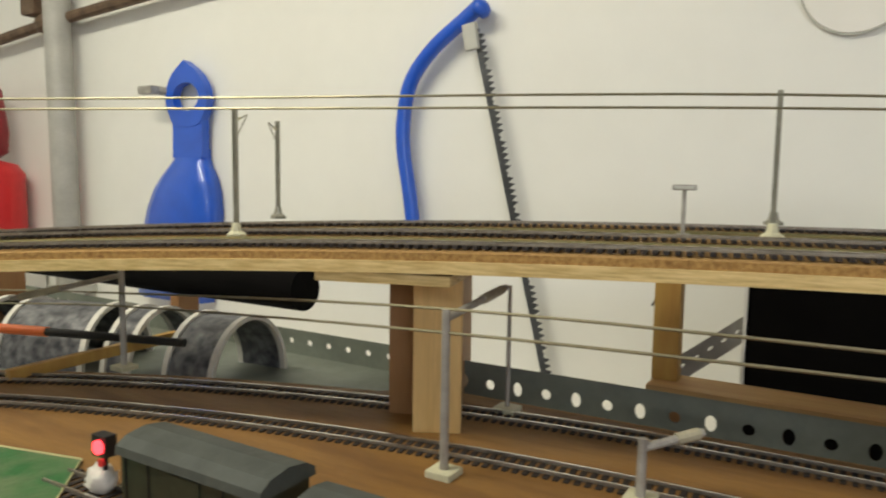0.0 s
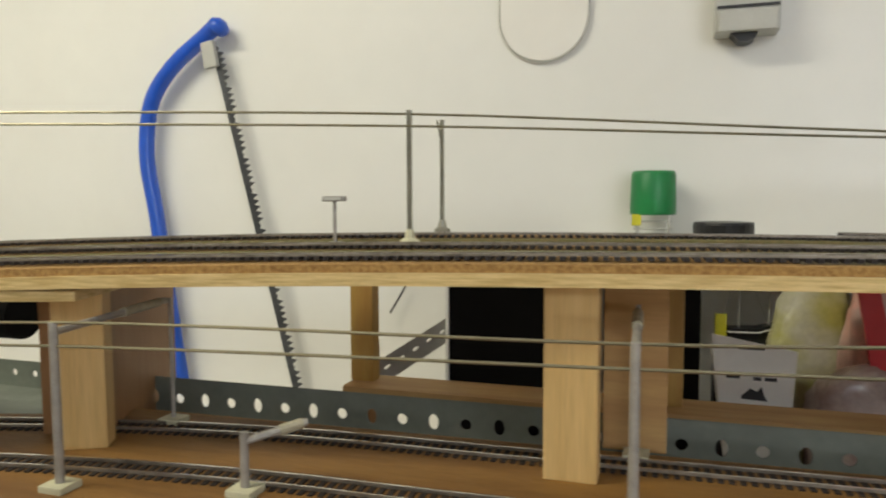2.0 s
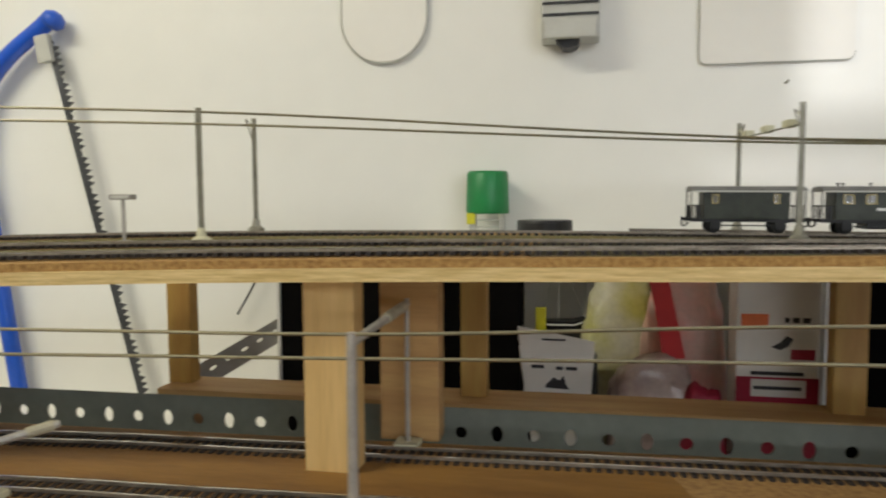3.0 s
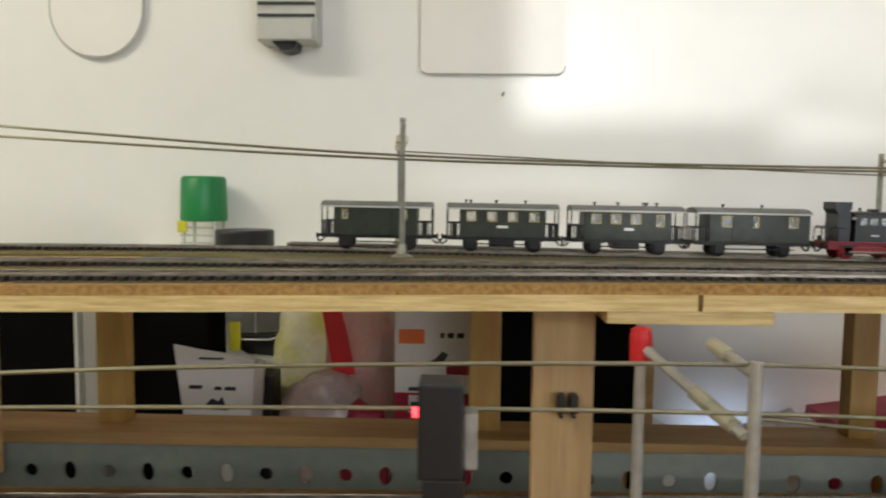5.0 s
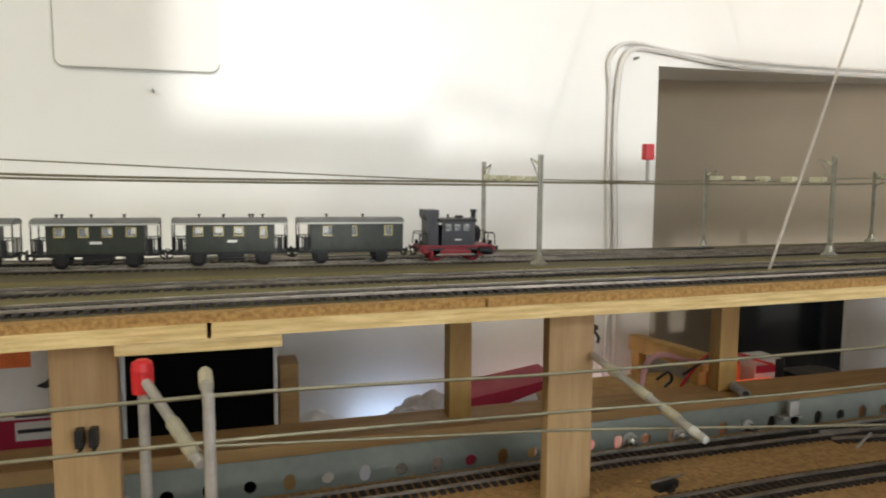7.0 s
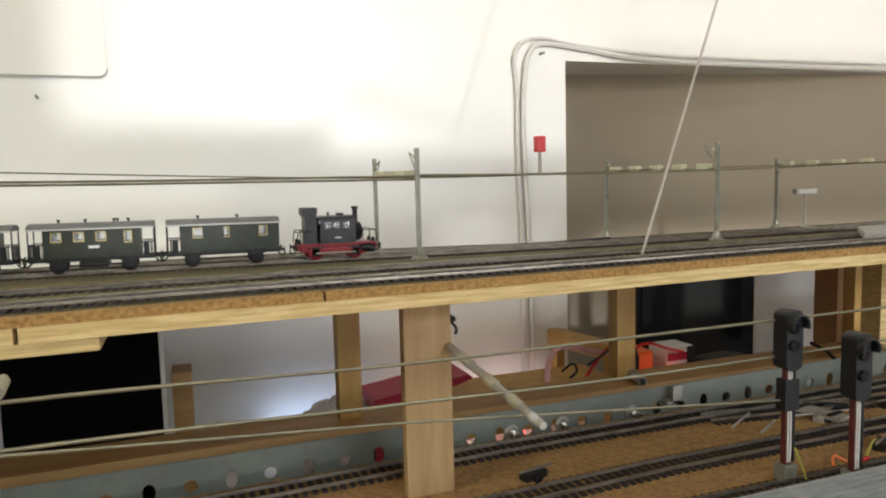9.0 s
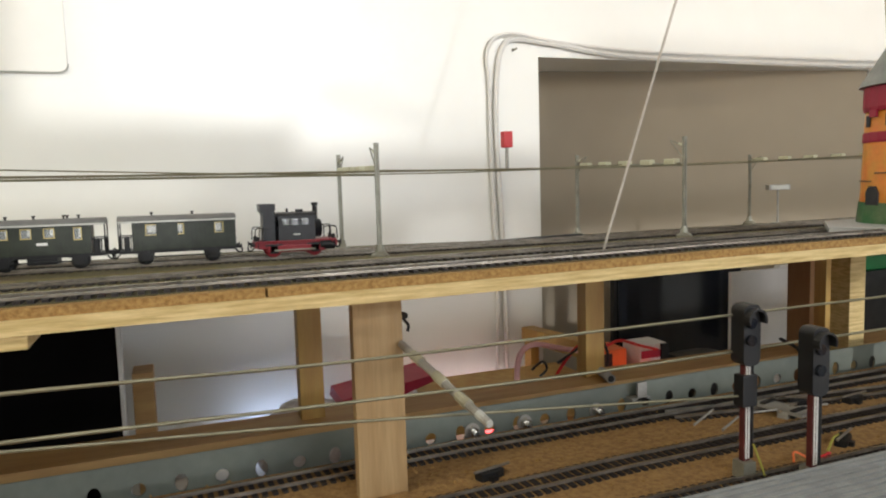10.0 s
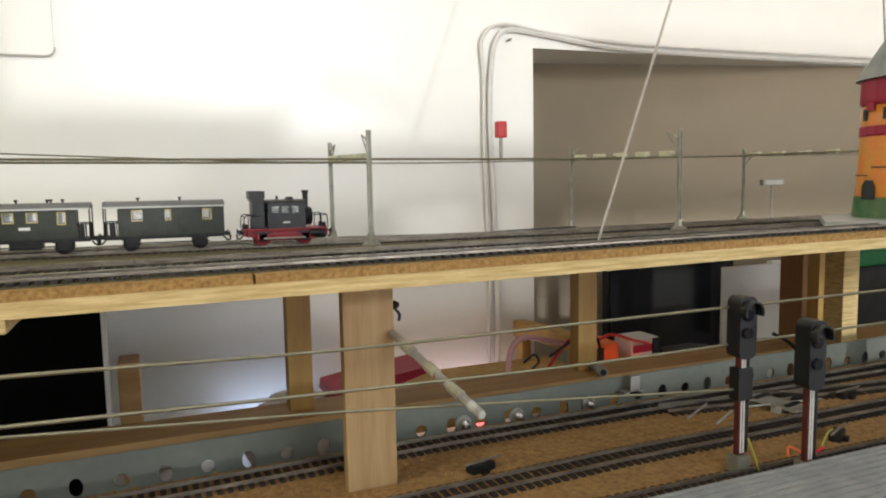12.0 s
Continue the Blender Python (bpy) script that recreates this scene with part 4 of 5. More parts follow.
for i in range(n):
    a = p0 + d * (i * step)
    quad = [a - side * 0.008, a + d * step - side * 0.008, a + d * step + side * 0.001, a + side * 0.001]
    tip = a + d * step * 0.5 + side * (0.0115 if i % 6 else 0.004)
    for dy in (-0.0008, 0.0008):
        v = [bm.verts.new(q + Vector((0, dy, 0))) for q in quad]
        w = bm.verts.new(tip + Vector((0, dy, 0)))
        bm.faces.new(v if dy > 0 else v[::-1])
        bm.faces.new((v[3], v[2], w) if dy > 0 else (v[2], v[3], w))
bmesh.ops.remove_doubles(bm, verts=bm.verts[:], dist=1e-6)
part("blade", bm, M_BLADE, saw, "dark toothed steel blade")

# corner pipes and red extinguisher
pipe = thing("grey_wall_pipe", Matrix(), "grey vertical pipe running up the white wall", "pipe")
part("pipe_run", cy((-1.655, 1.005, 0.0), (-1.690, 1.005, 2.35), 0.030, seg=20), M_PIPE, pipe, smooth=True)
for z in (0.9, 1.9):
    part("clip", bx(-1.71, -1.635, 0.97, WALL_Y, z, z + 0.02, bevel=0.003), M_GREY, pipe)
brown = thing("brown_pipe", Matrix(), "rusty brown pipe rising along the wall", "pipe")
part("pipe_run", tube(bmesh.new(), [(-2.19, 1.02, 1.515), (-1.95, 1.02, 1.538), (-1.73, 1.02, 1.559), (-1.40, 1.02, 1.580), (-0.9, 1.02, 1.612)], 0.013, 10), M_RUST, brown)
part("joint", turned(bmesh.new(), [(0.020, -0.04), (0.026, -0.02), (0.026, 0.02), (0.020, 0.04)], 12, pose(-1.73, 1.02, 1.560, 0, 84)), M_RUST, brown)
part("valve", bx(-1.80, -1.74, 0.985, 1.03, 1.575, 1.62, bevel=0.008), M_RUST, brown)
for x in (-2.1, -1.05):
    part("clip", bx(x - 0.01, x + 0.01, 1.02, WALL_Y, 1.505 + (x + 2.19) * 0.075, 1.535 + (x + 2.19) * 0.075), M_RUST, brown)
ext = thing("fire_extinguisher", Matrix.Translation((-1.93, 0.965, 0.0)), "red metal cylinder standing by the wall on a stand", "fire extinguisher")
part("stand", bx(-0.09, 0.09, -0.08, 0.08, 0.0, 1.02, bevel=0.004), M_WHITE, ext)
part("cylinder", turned(bmesh.new(), [(0.075, 1.02), (0.078, 1.03), (0.078, 1.19), (0.060, 1.215), (0.022, 1.225)], 24), M_RED, ext, smooth=True)
part("hose_drum", turned(bmesh.new(), [(0.03, 0), (0.058, 0.02), (0.062, 0.07), (0.05, 0.18), (0.02, 0.21)], 20, Matrix.Translation((-0.035, 0.0, 1.225))), M_REDD, ext, smooth=True)

# cables by the niche
wire(spline([(1.1860, 1.0490, 0.88), (1.1880, 1.0490, 1.00), (1.1840, 1.0490, 1.15), (1.1780, 1.0490, 1.30), (1.1820, 1.0490, 1.385), (1.192, 1.049, 1.420), (1.215, 1.049, 1.433), (1.28, 1.049, 1.428), (1.40, 1.049, 1.415), (1.60, 1.049, 1.412), (2.0, 1.049, 1.414)]), 0.0042, "white cable clipped to the wall round the niche", "wall cables", M_CABLE)
wire(spline([(1.1700, 1.0490, 0.88), (1.1740, 1.0490, 1.05), (1.1680, 1.0490, 1.25), (1.1680, 1.0490, 1.36), (1.166, 1.048, 1.416), (1.200, 1.044, 1.440), (1.30, 1.048, 1.430), (1.50, 1.048, 1.422), (2.0, 1.048, 1.424)]), 0.0030, "white cable clipped to the wall round the niche", "wall cables", M_CABLE)
solid("cable_nail", cy((1.212, WALL_Y, 1.418), (1.212, WALL_Y - 0.012, 1.418), 0.002, seg=8), M_MAST, "small nail under the cable", "nail")
ledge = solid("wall_ledge", bx(0.02, 0.75, 0.86, WALL_Y - 0.001, 1.118, 1.134), M_PANEL, "white ledge on the wall behind the deck", "ledge", kind="structure")
tub = thing("green_tub", Matrix.Translation((0.127, 1.015, 1.134)), "green plastic tub upside down on a small rack", "plastic tub")
part("tub_body", turned(bmesh.new(), [(0.029, 0.036), (0.030, 0.040), (0.0285, 0.090), (0.026, 0.094)], 24), M_GREEN, tub, smooth=True)
for a in (-0.02, 0.02):
    for b in (-0.018, 0.018):
        part("rack_leg", cy((a, b, 0), (a, b, 0.038), 0.0022, seg=8), M_GREY, tub)
for z in (0.008, 0.018, 0.028):
    part("rack_bar", cy((-0.024, -0.019, z), (0.024, -0.019, z), 0.0012, seg=6), M_GREY, tub)
part("yellow_tag", bx(-0.026, -0.014, -0.024, -0.021, 0.022, 0.037, bevel=0.001), M_YELLOW, tub)
roll = thing("tape_roll", Matrix.Translation((0.209, 0.925, 1.134)), "black roll of tape lying on the ledge", "tape roll")
part("ring", turned(bmesh.new(), [(0.015, 0.0), (0.033, 0.0), (0.034, 0.004), (0.034, 0.027), (0.033, 0.030), (0.015, 0.030)], 28), M_BLACK, roll)

# ---- stores between the decks ----
FB = 0.868          # top of the low shelf


def black_board(x0, x1, y, label):
    b = thing("black_board", Matrix(), label, "board", "black boards")
    part("sheet", bx(x0, x1, y, y + 0.012, FB, 1.138), M_VOID, b)
    for x in (x0, x1):
        part("edge_strip", bx(x - 0.002, x + 0.002, y - 0.004, y + 0.013, FB, 1.139, bevel=0.001), M_TIN, b, "white edge strip")


black_board(-0.109, 0.047, 0.850, "tall matt black board with white edges on the shelf")
black_board(0.500, 0.648, 0.822, "tall matt black board with white edges on the shelf")
crate = thing("black_crate", Matrix(), "black lidded box standing on the low shelf", "box")
part("body", bx(0.080, 0.184, 0.870, 0.93, FB, 1.096, bevel=0.003), M_VOID, crate)
part("lid", bx(0.078, 0.186, 0.868, 0.932, 1.0962, 1.120, bevel=0.003), M_VOID, crate)
solid("grey_board", bx(0.056, 0.076, 0.845, 0.93, FB, 1.135, bevel=0.001), M_PIPE, "narrow grey board on the shelf", "board")
solid("wood_offcut", bx(0.655, 0.676, 0.860, 0.90, FB, 1.026, bevel=0.001), M_BEAM, "short brown wood offcut leaning by the black board", "wood block")
strut = thing("perforated_strut", Matrix(), "grey perforated steel strut leaning behind the beam", "steel strut")
bm = holed_plate(bmesh.new(), span(0.0, 0.20, 0.022), -0.001, -0.014, 0.014, 0.002, lambda i: 0.002, lambda i: (0.005, 0.002))
bmesh.ops.transform(bm, matrix=Matrix.Translation((-0.178, 0.755, 0.985)) @ Matrix.Rotation(radians(58), 4, "Z") @ Matrix.Rotation(radians(-20), 4, "Y"), verts=bm.verts[:])
part("holed_strip", bm, M_PIPE, strut)
part("foot", bx(-0.186, -0.165, 0.750, 0.775, FB, 0.99), M_STEEL, strut)

carton = thing("white_carton", Matrix.Translation((0.230, 0.785, FB)), "white folded carton with dark print on the shelf", "carton")
part("front", slab(bmesh.new(), [(-0.016, 0), (0.026, 0), (0.037, 0.178), (-0.041, 0.192)], -0.020, -0.018, "xz"), M_WHITE, carton)
part("back", slab(bmesh.new(), [(-0.016, 0), (0.026, 0), (0.037, 0.170), (-0.038, 0.180)], 0.018, 0.020, "xz"), M_WHITE, carton)
for a, b in ((-0.016, -0.0385), (0.026, 0.0360)):
    part("side", slab(bmesh.new(), [(a - 0.001, 0), (a + 0.001, 0), (b + 0.001, 0.170), (b - 0.001, 0.170)], -0.018, 0.018, "xz"), M_WHITE, carton)
for a, b, w in ((-0.020, 0.149, 0.013), (0.002, 0.148, 0.007), (0.014, 0.148, 0.011)):
    part("print_bar", bx(a - w / 2, a + w / 2, -0.0206, -0.0199, b, b + 0.0035), M_INK, carton, "dark printed bar")
part("print_blot", slab(bmesh.new(), [(-0.012, 0.132), (-0.004, 0.140), (0.002, 0.137), (0.006, 0.142), (0.009, 0.133), (0.012, 0.128), (-0.012, 0.129)], -0.0206, -0.0199, "xz"), M_INK, carton, "dark printed shape")
part("fold_line", bx(-0.016, 0.008, -0.0206, -0.0199, 0.178, 0.180), M_INK, carton)

ship = thing("model_boat", Matrix.Translation((0.247, 0.905, FB)), "small dark model boat with thin masts on a stand", "model boat")
part("stand", bx(-0.022, 0.022, -0.014, 0.014, 0.0, 0.150, bevel=0.002), M_GREY, ship)
bm = bmesh.new()
rings = []
for x, w, k, top in ((-0.042, 0.004, 0.160, 0.176), (-0.030, 0.011, 0.152, 0.175), (0.0, 0.014, 0.150, 0.176), (0.024, 0.010, 0.156, 0.184), (0.044, 0.001, 0.180, 0.195)):
    rings.append([bm.verts.new((x, a * w, z)) for a, z in ((-1, top), (-0.75, (k + top) / 2), (0, k), (0.75, (k + top) / 2), (1, top))])
for u, w in zip(rings, rings[1:]):
    for j in range(4):
        bm.faces.new((u[j], u[j + 1], w[j + 1], w[j]))
    bm.faces.new((u[4], u[0], w[0], w[4]))
bm.faces.new(rings[0][::-1])
bm.faces.new(rings[-1])
bmesh.ops.recalc_face_normals(bm, faces=bm.faces[:])
part("hull", bm, M_BLACK, ship)
part("gunwale", tube(bmesh.new(), [(-0.042, -0.0045, 0.172), (-0.03, -0.0115, 0.171), (0, -0.0145, 0.172), (0.024, -0.0105, 0.180), (0.044, -0.0015, 0.191)], 0.0010), M_TIN, ship, "white line along the hull")
for a, b in ((-0.020, 0.0), (0.012, 0.0)):
    part("mast", cy((a, 0, 0.17), (a, 0, 0.262), 0.0010, seg=6), M_GREY, ship)
for a, b in (((-0.040, 0, 0.176), (-0.020, 0, 0.262)), ((0.044, 0, 0.195), (0.012, 0, 0.262)), ((-0.02, 0, 0.26), (0.012, 0, 0.178))):
    part("rigging", cy(a, b, 0.0005, seg=5), M_GREY, ship)
part("flag", bx(-0.047, -0.034, -0.013, -0.010, 0.158, 0.192, bevel=0.001), M_YELLOW, ship, "yellow-green flag")


def sack(name, x, y, w, d, h, material, label, seed):
    """A crumpled bag."""
    rnd = random.Random(seed)
    bm = bmesh.new()
    bmesh.ops.create_icosphere(bm, subdivisions=4, radius=1)
    for v in bm.verts:
        n1 = noise.noise(v.co * 1.7 + Vector((seed, 0, 0))) * 0.22 + noise.noise(v.co * 4.5 + Vector((0, seed, 0))) * 0.12 - abs(noise.noise(v.co * 6.5 + Vector((seed, seed, 0)))) * 0.20
        q = v.co * (1 + n1)
        sgn = lambda a: math.copysign(abs(a) ** 0.7, a)
        v.co = Vector((x + w / 2 * sgn(q.x), y + d / 2 * sgn(q.y), FB + h / 2 + h / 2 * sgn(q.z)))
        v.co.z = max(v.co.z, FB)
    return solid(name, bm, material, label, "plastic bag", smooth=True)


sack("plastic_bag", 0.325, 0.800, 0.095, 0.06, 0.160, M_BAG, "crumpled clear plastic bag with pinkish contents", 3)
sack("plastic_bag", 0.362, 0.845, 0.085, 0.06, 0.265, M_PINKBAG, "pink translucent plastic bag standing upright", 8)
sack("plastic_bag", 0.300, 0.885, 0.095, 0.035, 0.235, M_OLIVE, "crumpled yellow-green plastic bag", 12)
sack("plastic_bag", 0.372, 0.778, 0.050, 0.03, 0.135, M_CRIM, "crumpled crimson sweet bag", 21)
ribbon = solid("red_ribbon", slab(bmesh.new(), [(0.319, 1.125), (0.338, 1.125), (0.350, 1.070), (0.360, 1.025), (0.338, 1.022), (0.330, 1.070)], 0.800, 0.806, "xz"), M_RED, "red plastic strip over the bags", "ribbon")

box_w = thing("printed_carton", Matrix.Translation((0.441, 0.790, FB)), "white carton with a crimson base and coloured print", "carton")
part("body", bx(-0.038, 0.038, -0.020, 0.020, 0.0, 0.262, bevel=0.0015), M_WHITE, box_w)
part("crimson_panel", bx(-0.0378, 0.0378, -0.0216, -0.0201, 0.0, 0.148), M_CRIM, box_w, "crimson printed panel")
part("label_panel", bx(-0.024, 0.026, -0.0222, -0.0216, 0.129, 0.146), M_WHITE, box_w)
part("black_bar", bx(-0.024, 0.024, -0.0209, -0.0201, 0.150, 0.1535), M_INK, box_w)
part("black_bar", bx(-0.022, 0.022, -0.0226, -0.0222, 0.136, 0.1395), M_INK, box_w)
for k in range(3):
    part("text_bar", bx(-0.020 + 0.003 * k, 0.024 - 0.004 * k, -0.0221, -0.0216, 0.120 - 0.0075 * k, 0.1215 - 0.0075 * k), M_WHITE, box_w)
part("orange_patch", bx(-0.034, -0.009, -0.0206, -0.0200, 0.196, 0.210, bevel=0.0002), M_ORANGE, box_w, "orange printed patch")
part("red_patch", bx(0.012, 0.034, -0.0206, -0.0200, 0.166, 0.176), M_CRIM, box_w, "red printed patch")
for a, w in ((0.006, 0.004), (0.013, 0.006), (0.022, 0.007)):
    part("print_bar", bx(a, a + w, -0.0206, -0.0200, 0.202, 0.207), M_INK, box_w)
part("dark_motif", slab(bmesh.new(), [(-0.006, 0.178), (0.002, 0.182), (0.008, 0.189), (0.014, 0.186), (0.010, 0.179), (0.002, 0.175)], -0.0206, -0.0200, "xz"), M_INK, box_w)
part("dark_motif", slab(bmesh.new(), [(-0.018, 0.246), (-0.008, 0.252), (0.008, 0.252), (0.018, 0.246)], -0.0206, -0.0200, "xz"), M_INK, box_w)
solid("dark_case", bx(0.195, 0.272, 0.812, 0.85, FB, 1.018, bevel=0.004), M_BLACK, "low black case behind the carton", "case")

# red folder, boards, power packs and cables
folder = thing("red_folder", Matrix(), "dark red folder lying on a wooden box", "folder")
part("block", bx(0.885, 0.920, 0.885, 0.92, FB, 0.9455), M_CRIM, folder)
part("cover", slab(bmesh.new(), [(0.884, 0.9458), (0.886, 0.958), (1.012, 0.976), (1.018, 0.970), (0.935, 0.9458)], 0.885, 0.955, "xz"), M_CRIM, folder)
part("pages", slab(bmesh.new(), [(0.940, 0.9402), (0.945, 0.9458), (0.985, 0.9560), (0.990, 0.9402)], 0.900, 0.95, "xz"), M_WHITE, folder)
stand = thing("wooden_stand", Matrix(), "ochre wooden stand with two feet on the low shelf", "wooden stand")
part("top", bx(0.925, 1.24, 0.800, 0.985, 0.924, 0.940, bevel=0.002), M_OCHRE, stand)
for x in (0.928, 1.222):
    part("foot", bx(x, x + 0.014, 0.805, 0.980, FB, 0.9238), M_OCHRE, stand)

def crumpled(x, y, rx, ry, h, seed):
    """A crumpled bag or paper packet with folds, standing on the low shelf."""
    bm = bmesh.new()
    bmesh.ops.create_icosphere(bm, subdivisions=4, radius=1)
    for v in bm.verts:
        c = v.co.copy()
        k = 1 + 0.30 * noise.noise(c * 1.6 + Vector((seed, 0, 0))) + 0.10 * abs(noise.noise(c * 5 + Vector((0, seed, 0))))
        v.co = Vector((x + c.x * rx * k, y + c.y * ry * k, FB + max((c.z * 0.62 + 0.38) * h * k, 0)))
    return bm


solid("paper_packet", crumpled(0.700, 0.985, 0.042, 0.035, 0.052, 3), M_TIN, "crumpled cream paper packet on the low shelf", "packet")
solid("film_bag", crumpled(0.845, 0.925, 0.058, 0.040, 0.080, 7), M_SMOKE, "crumpled grey translucent film bag on the low shelf", "bag")
solid("white_tag", bx(-0.016, 0.016, -0.001, 0.001, 0, 0.020, m=pose(0.812, 0.886, 0.928, -12, 8, 5)), M_WHITE, "small white paper label standing on the film bag", "label")
lb = thing("long_box", Matrix(), "long flat dark box with a red lid on the wooden stand", "box")
part("body", bx(0.985, 1.150, 0.802, 0.824, 0.9402, 0.955, bevel=0.001), M_INK, lb)
part("lid", bx(0.985, 1.150, 0.802, 0.824, 0.9552, 0.960, bevel=0.001), M_CRIM, lb, "dark red lid")
part("end_cap", bx(1.1502, 1.156, 0.801, 0.825, 0.9402, 0.9605, bevel=0.001), M_GREY, lb, "pale end cap")
wb = thing("wood_bench", Matrix(), "short ochre wood bar on two feet", "wood bar")
m = Matrix.Translation((1.222, 1.045, 0.962)) @ Matrix.Rotation(radians(11), 4, "Z")
part("bar", bx(-0.011, 0.011, -0.150, 0.0, 0.0, 0.024, bevel=0.002, m=m), M_OCHRE, wb)
for y in (-0.140, -0.020):
    part("foot", bx(-0.008, 0.008, y, y + 0.016, 0.8682 - 0.962, -0.0002, m=m), M_OCHRE, wb)
psu = thing("power_pack", Matrix(), "orange model railway power pack with cables", "power pack")
part("case", bx(1.262, 1.312, 0.905, 0.955, FB, 0.970, bevel=0.003), M_ORANGE, psu)
part("vent", bx(1.268, 1.286, 0.9035, 0.905, 0.945, 0.965), M_BLACK, psu)
psu2 = thing("power_pack", Matrix(), "white and black control unit with a glowing orange plate", "power pack")
part("case", bx(1.325, 1.373, 0.892, 0.935, FB, 0.975, bevel=0.003), M_TIN, psu2)
part("red_stripe", bx(1.327, 1.360, 0.8905, 0.8919, 0.955, 0.966), M_CRIM, psu2, "red printed stripe")
part("black_end", bx(1.361, 1.3735, 0.8890, 0.8919, 0.945, 0.974), M_BLACK, psu2)
part("foot_block", bx(1.262, 1.350, 0.850, 0.888, FB, 0.930, bevel=0.002), M_BLACK, psu2)
part("plate", bx(1.264, 1.348, 0.852, 0.886, 0.9302, 0.950, bevel=0.002), M_LEDO, psu2, "glowing orange plate")
rod = thing("grey_tube", Matrix(), "short grey plastic tube lying across the beam", "tube")
part("sleeve", cy((1.158, 0.772, 1.0021), (1.138, 0.690, 1.0021), 0.0052, seg=14), M_ROD, rod, smooth=True)
part("bore", cy((1.1381, 0.6905, 1.0021), (1.1378, 0.6892, 1.0021), 0.0036, seg=12), M_IRON, rod, "dark open end")


def fill_strip(x0, x1, y, material, label):
    """An added, unseen glowing tube between two sockets, lying on the low shelf by the wall to brighten it."""
    t = thing("fill_strip", Matrix.Translation((x0, y, FB)), label, "light strip", "light strips")
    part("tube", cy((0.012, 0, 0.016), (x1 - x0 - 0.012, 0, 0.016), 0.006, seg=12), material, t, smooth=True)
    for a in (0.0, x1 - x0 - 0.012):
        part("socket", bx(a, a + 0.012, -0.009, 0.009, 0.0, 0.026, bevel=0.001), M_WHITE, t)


fill_strip(0.76, 0.90, 1.015, M_FILLB, "added hidden blue-white tube brightening the wall behind the film bag")
fill_strip(0.94, 1.22, 1.028, M_FILLP, "added hidden rose-white tube brightening the wall behind the wooden box")
solid("dark_bag", bx(1.385, 1.47, 0.84, 0.92, FB, 0.955, bevel=0.02), M_BLACK, "dark crumpled cable pouch", "pouch")
for pts, r, mt, lb in (([(1.084, 0.80, 0.946), (1.080, 0.80, 0.985), (1.086, 0.80, 1.012), (1.105, 0.80, 1.021), (1.140, 0.80, 1.012), (1.190, 0.84, 0.995), (1.262, 0.90, 0.975)], 0.0034, M_PINKC, "thick pale pink cable looping over the boxes"),
                       ([(1.115, 0.80, 0.950), (1.130, 0.79, 0.985), (1.155, 0.79, 1.012), (1.185, 0.80, 1.018), (1.225, 0.84, 1.000), (1.270, 0.90, 0.980)], 0.0022, M_RED, "thin red cable looping over the boxes"),
                       ([(1.230, 0.84, 0.995), (1.262, 0.85, 0.998), (1.300, 0.86, 0.985), (1.345, 0.88, 0.970)], 0.0022, M_RED, "thin red cable looping over the boxes"),
                       ([(1.130, 0.79, 0.997), (1.180, 0.785, 1.022), (1.195, 0.78, 1.000), (1.180, 0.775, 0.960)], 0.0018, M_BLACK, "thin black cable hanging down"),
                       ([(1.10, 0.80, 0.990), (1.112, 0.795, 1.000), (1.118, 0.795, 0.990), (1.108, 0.795, 0.982)], 0.0016, M_BLACK, "thin black cable coil"),
                       ([(1.165, 0.745, 1.110), (1.150, 0.74, 1.05), (1.142, 0.735, 0.998)], 0.0012, M_BLACK, "thin black cable down a post"),
                       ([(1.345, 0.66, 1.03), (1.350, 0.64, 1.022), (1.352, 0.62, 1.005)], 0.0020, M_BLACK, "short black cable at the steel angle"),
                       ([(-0.205, 1.04, 1.12), (-0.235, 1.04, 1.06), (-0.262, 1.04, 1.015)], 0.0016, M_INK, "thin dark cord hanging at the wall")):
    wire(spline(pts, 6), r, lb, "loose cables", mt)
mon = thing("flat_screen", Matrix(), "dark flat screen standing in the niche", "screen")
part("screen", bx(1.430, 1.705, 1.095, 1.100, 0.880, 1.048, bevel=0.001), M_SCREEN, mon)
part("bezel", bx(1.424, 1.711, 1.100, 1.112, 0.872, 1.056, bevel=0.002), M_BLACK, mon)
part("stand", bx(1.54, 1.60, 1.06, 1.112, FB, 0.8725), M_BLACK, mon)
solid("white_board", bx(1.722, 1.880, 1.02, 1.032, FB, 1.05, bevel=0.001), M_PANEL, "white board standing behind the posts", "board")
solid("brown_upright", bx(1.548, 1.576, 0.800, 0.84, FB, 1.13, bevel=0.001), M_BROWN, "reddish brown wooden upright", "wooden post")
solid("pale_upright", bx(1.410, 1.434, 0.625, 0.650, LOW - 0.03, 1.137, bevel=0.001), M_PLY, "pale upright post at the end of the deck", "wooden post")
rack = thing("slotted_upright", Matrix(), "grey slotted steel upright behind the deck", "steel upright")
part("strip", bx(1.462, 1.476, 0.66, 0.664, 0.87, 1.137), M_STEEL, rack)
for z in span(0.98, 1.12, 0.012):
    part("slot", bx(1.466, 1.472, 0.6588, 0.66, z, z + 0.006), M_INK, rack, "dark slot")


# ---- lower deck things ----
def bolt(x, z):
    b = thing("bolt", Matrix.Translation((x, SY, z)), "steel bolt with washer on the steel angle", "bolt", "bolts")
    part("washer", cy((0, 0, 0), (0, -0.0015, 0), 0.0068, seg=16), M_ROD, b)
    part("nut", cy((0, -0.0015, 0), (0, -0.0065, 0), 0.0046, seg=6), M_RAIL, b)
    part("shank", cy((0, -0.006, 0), (0, -0.012, 0), 0.0024, seg=10), M_RAIL, b)


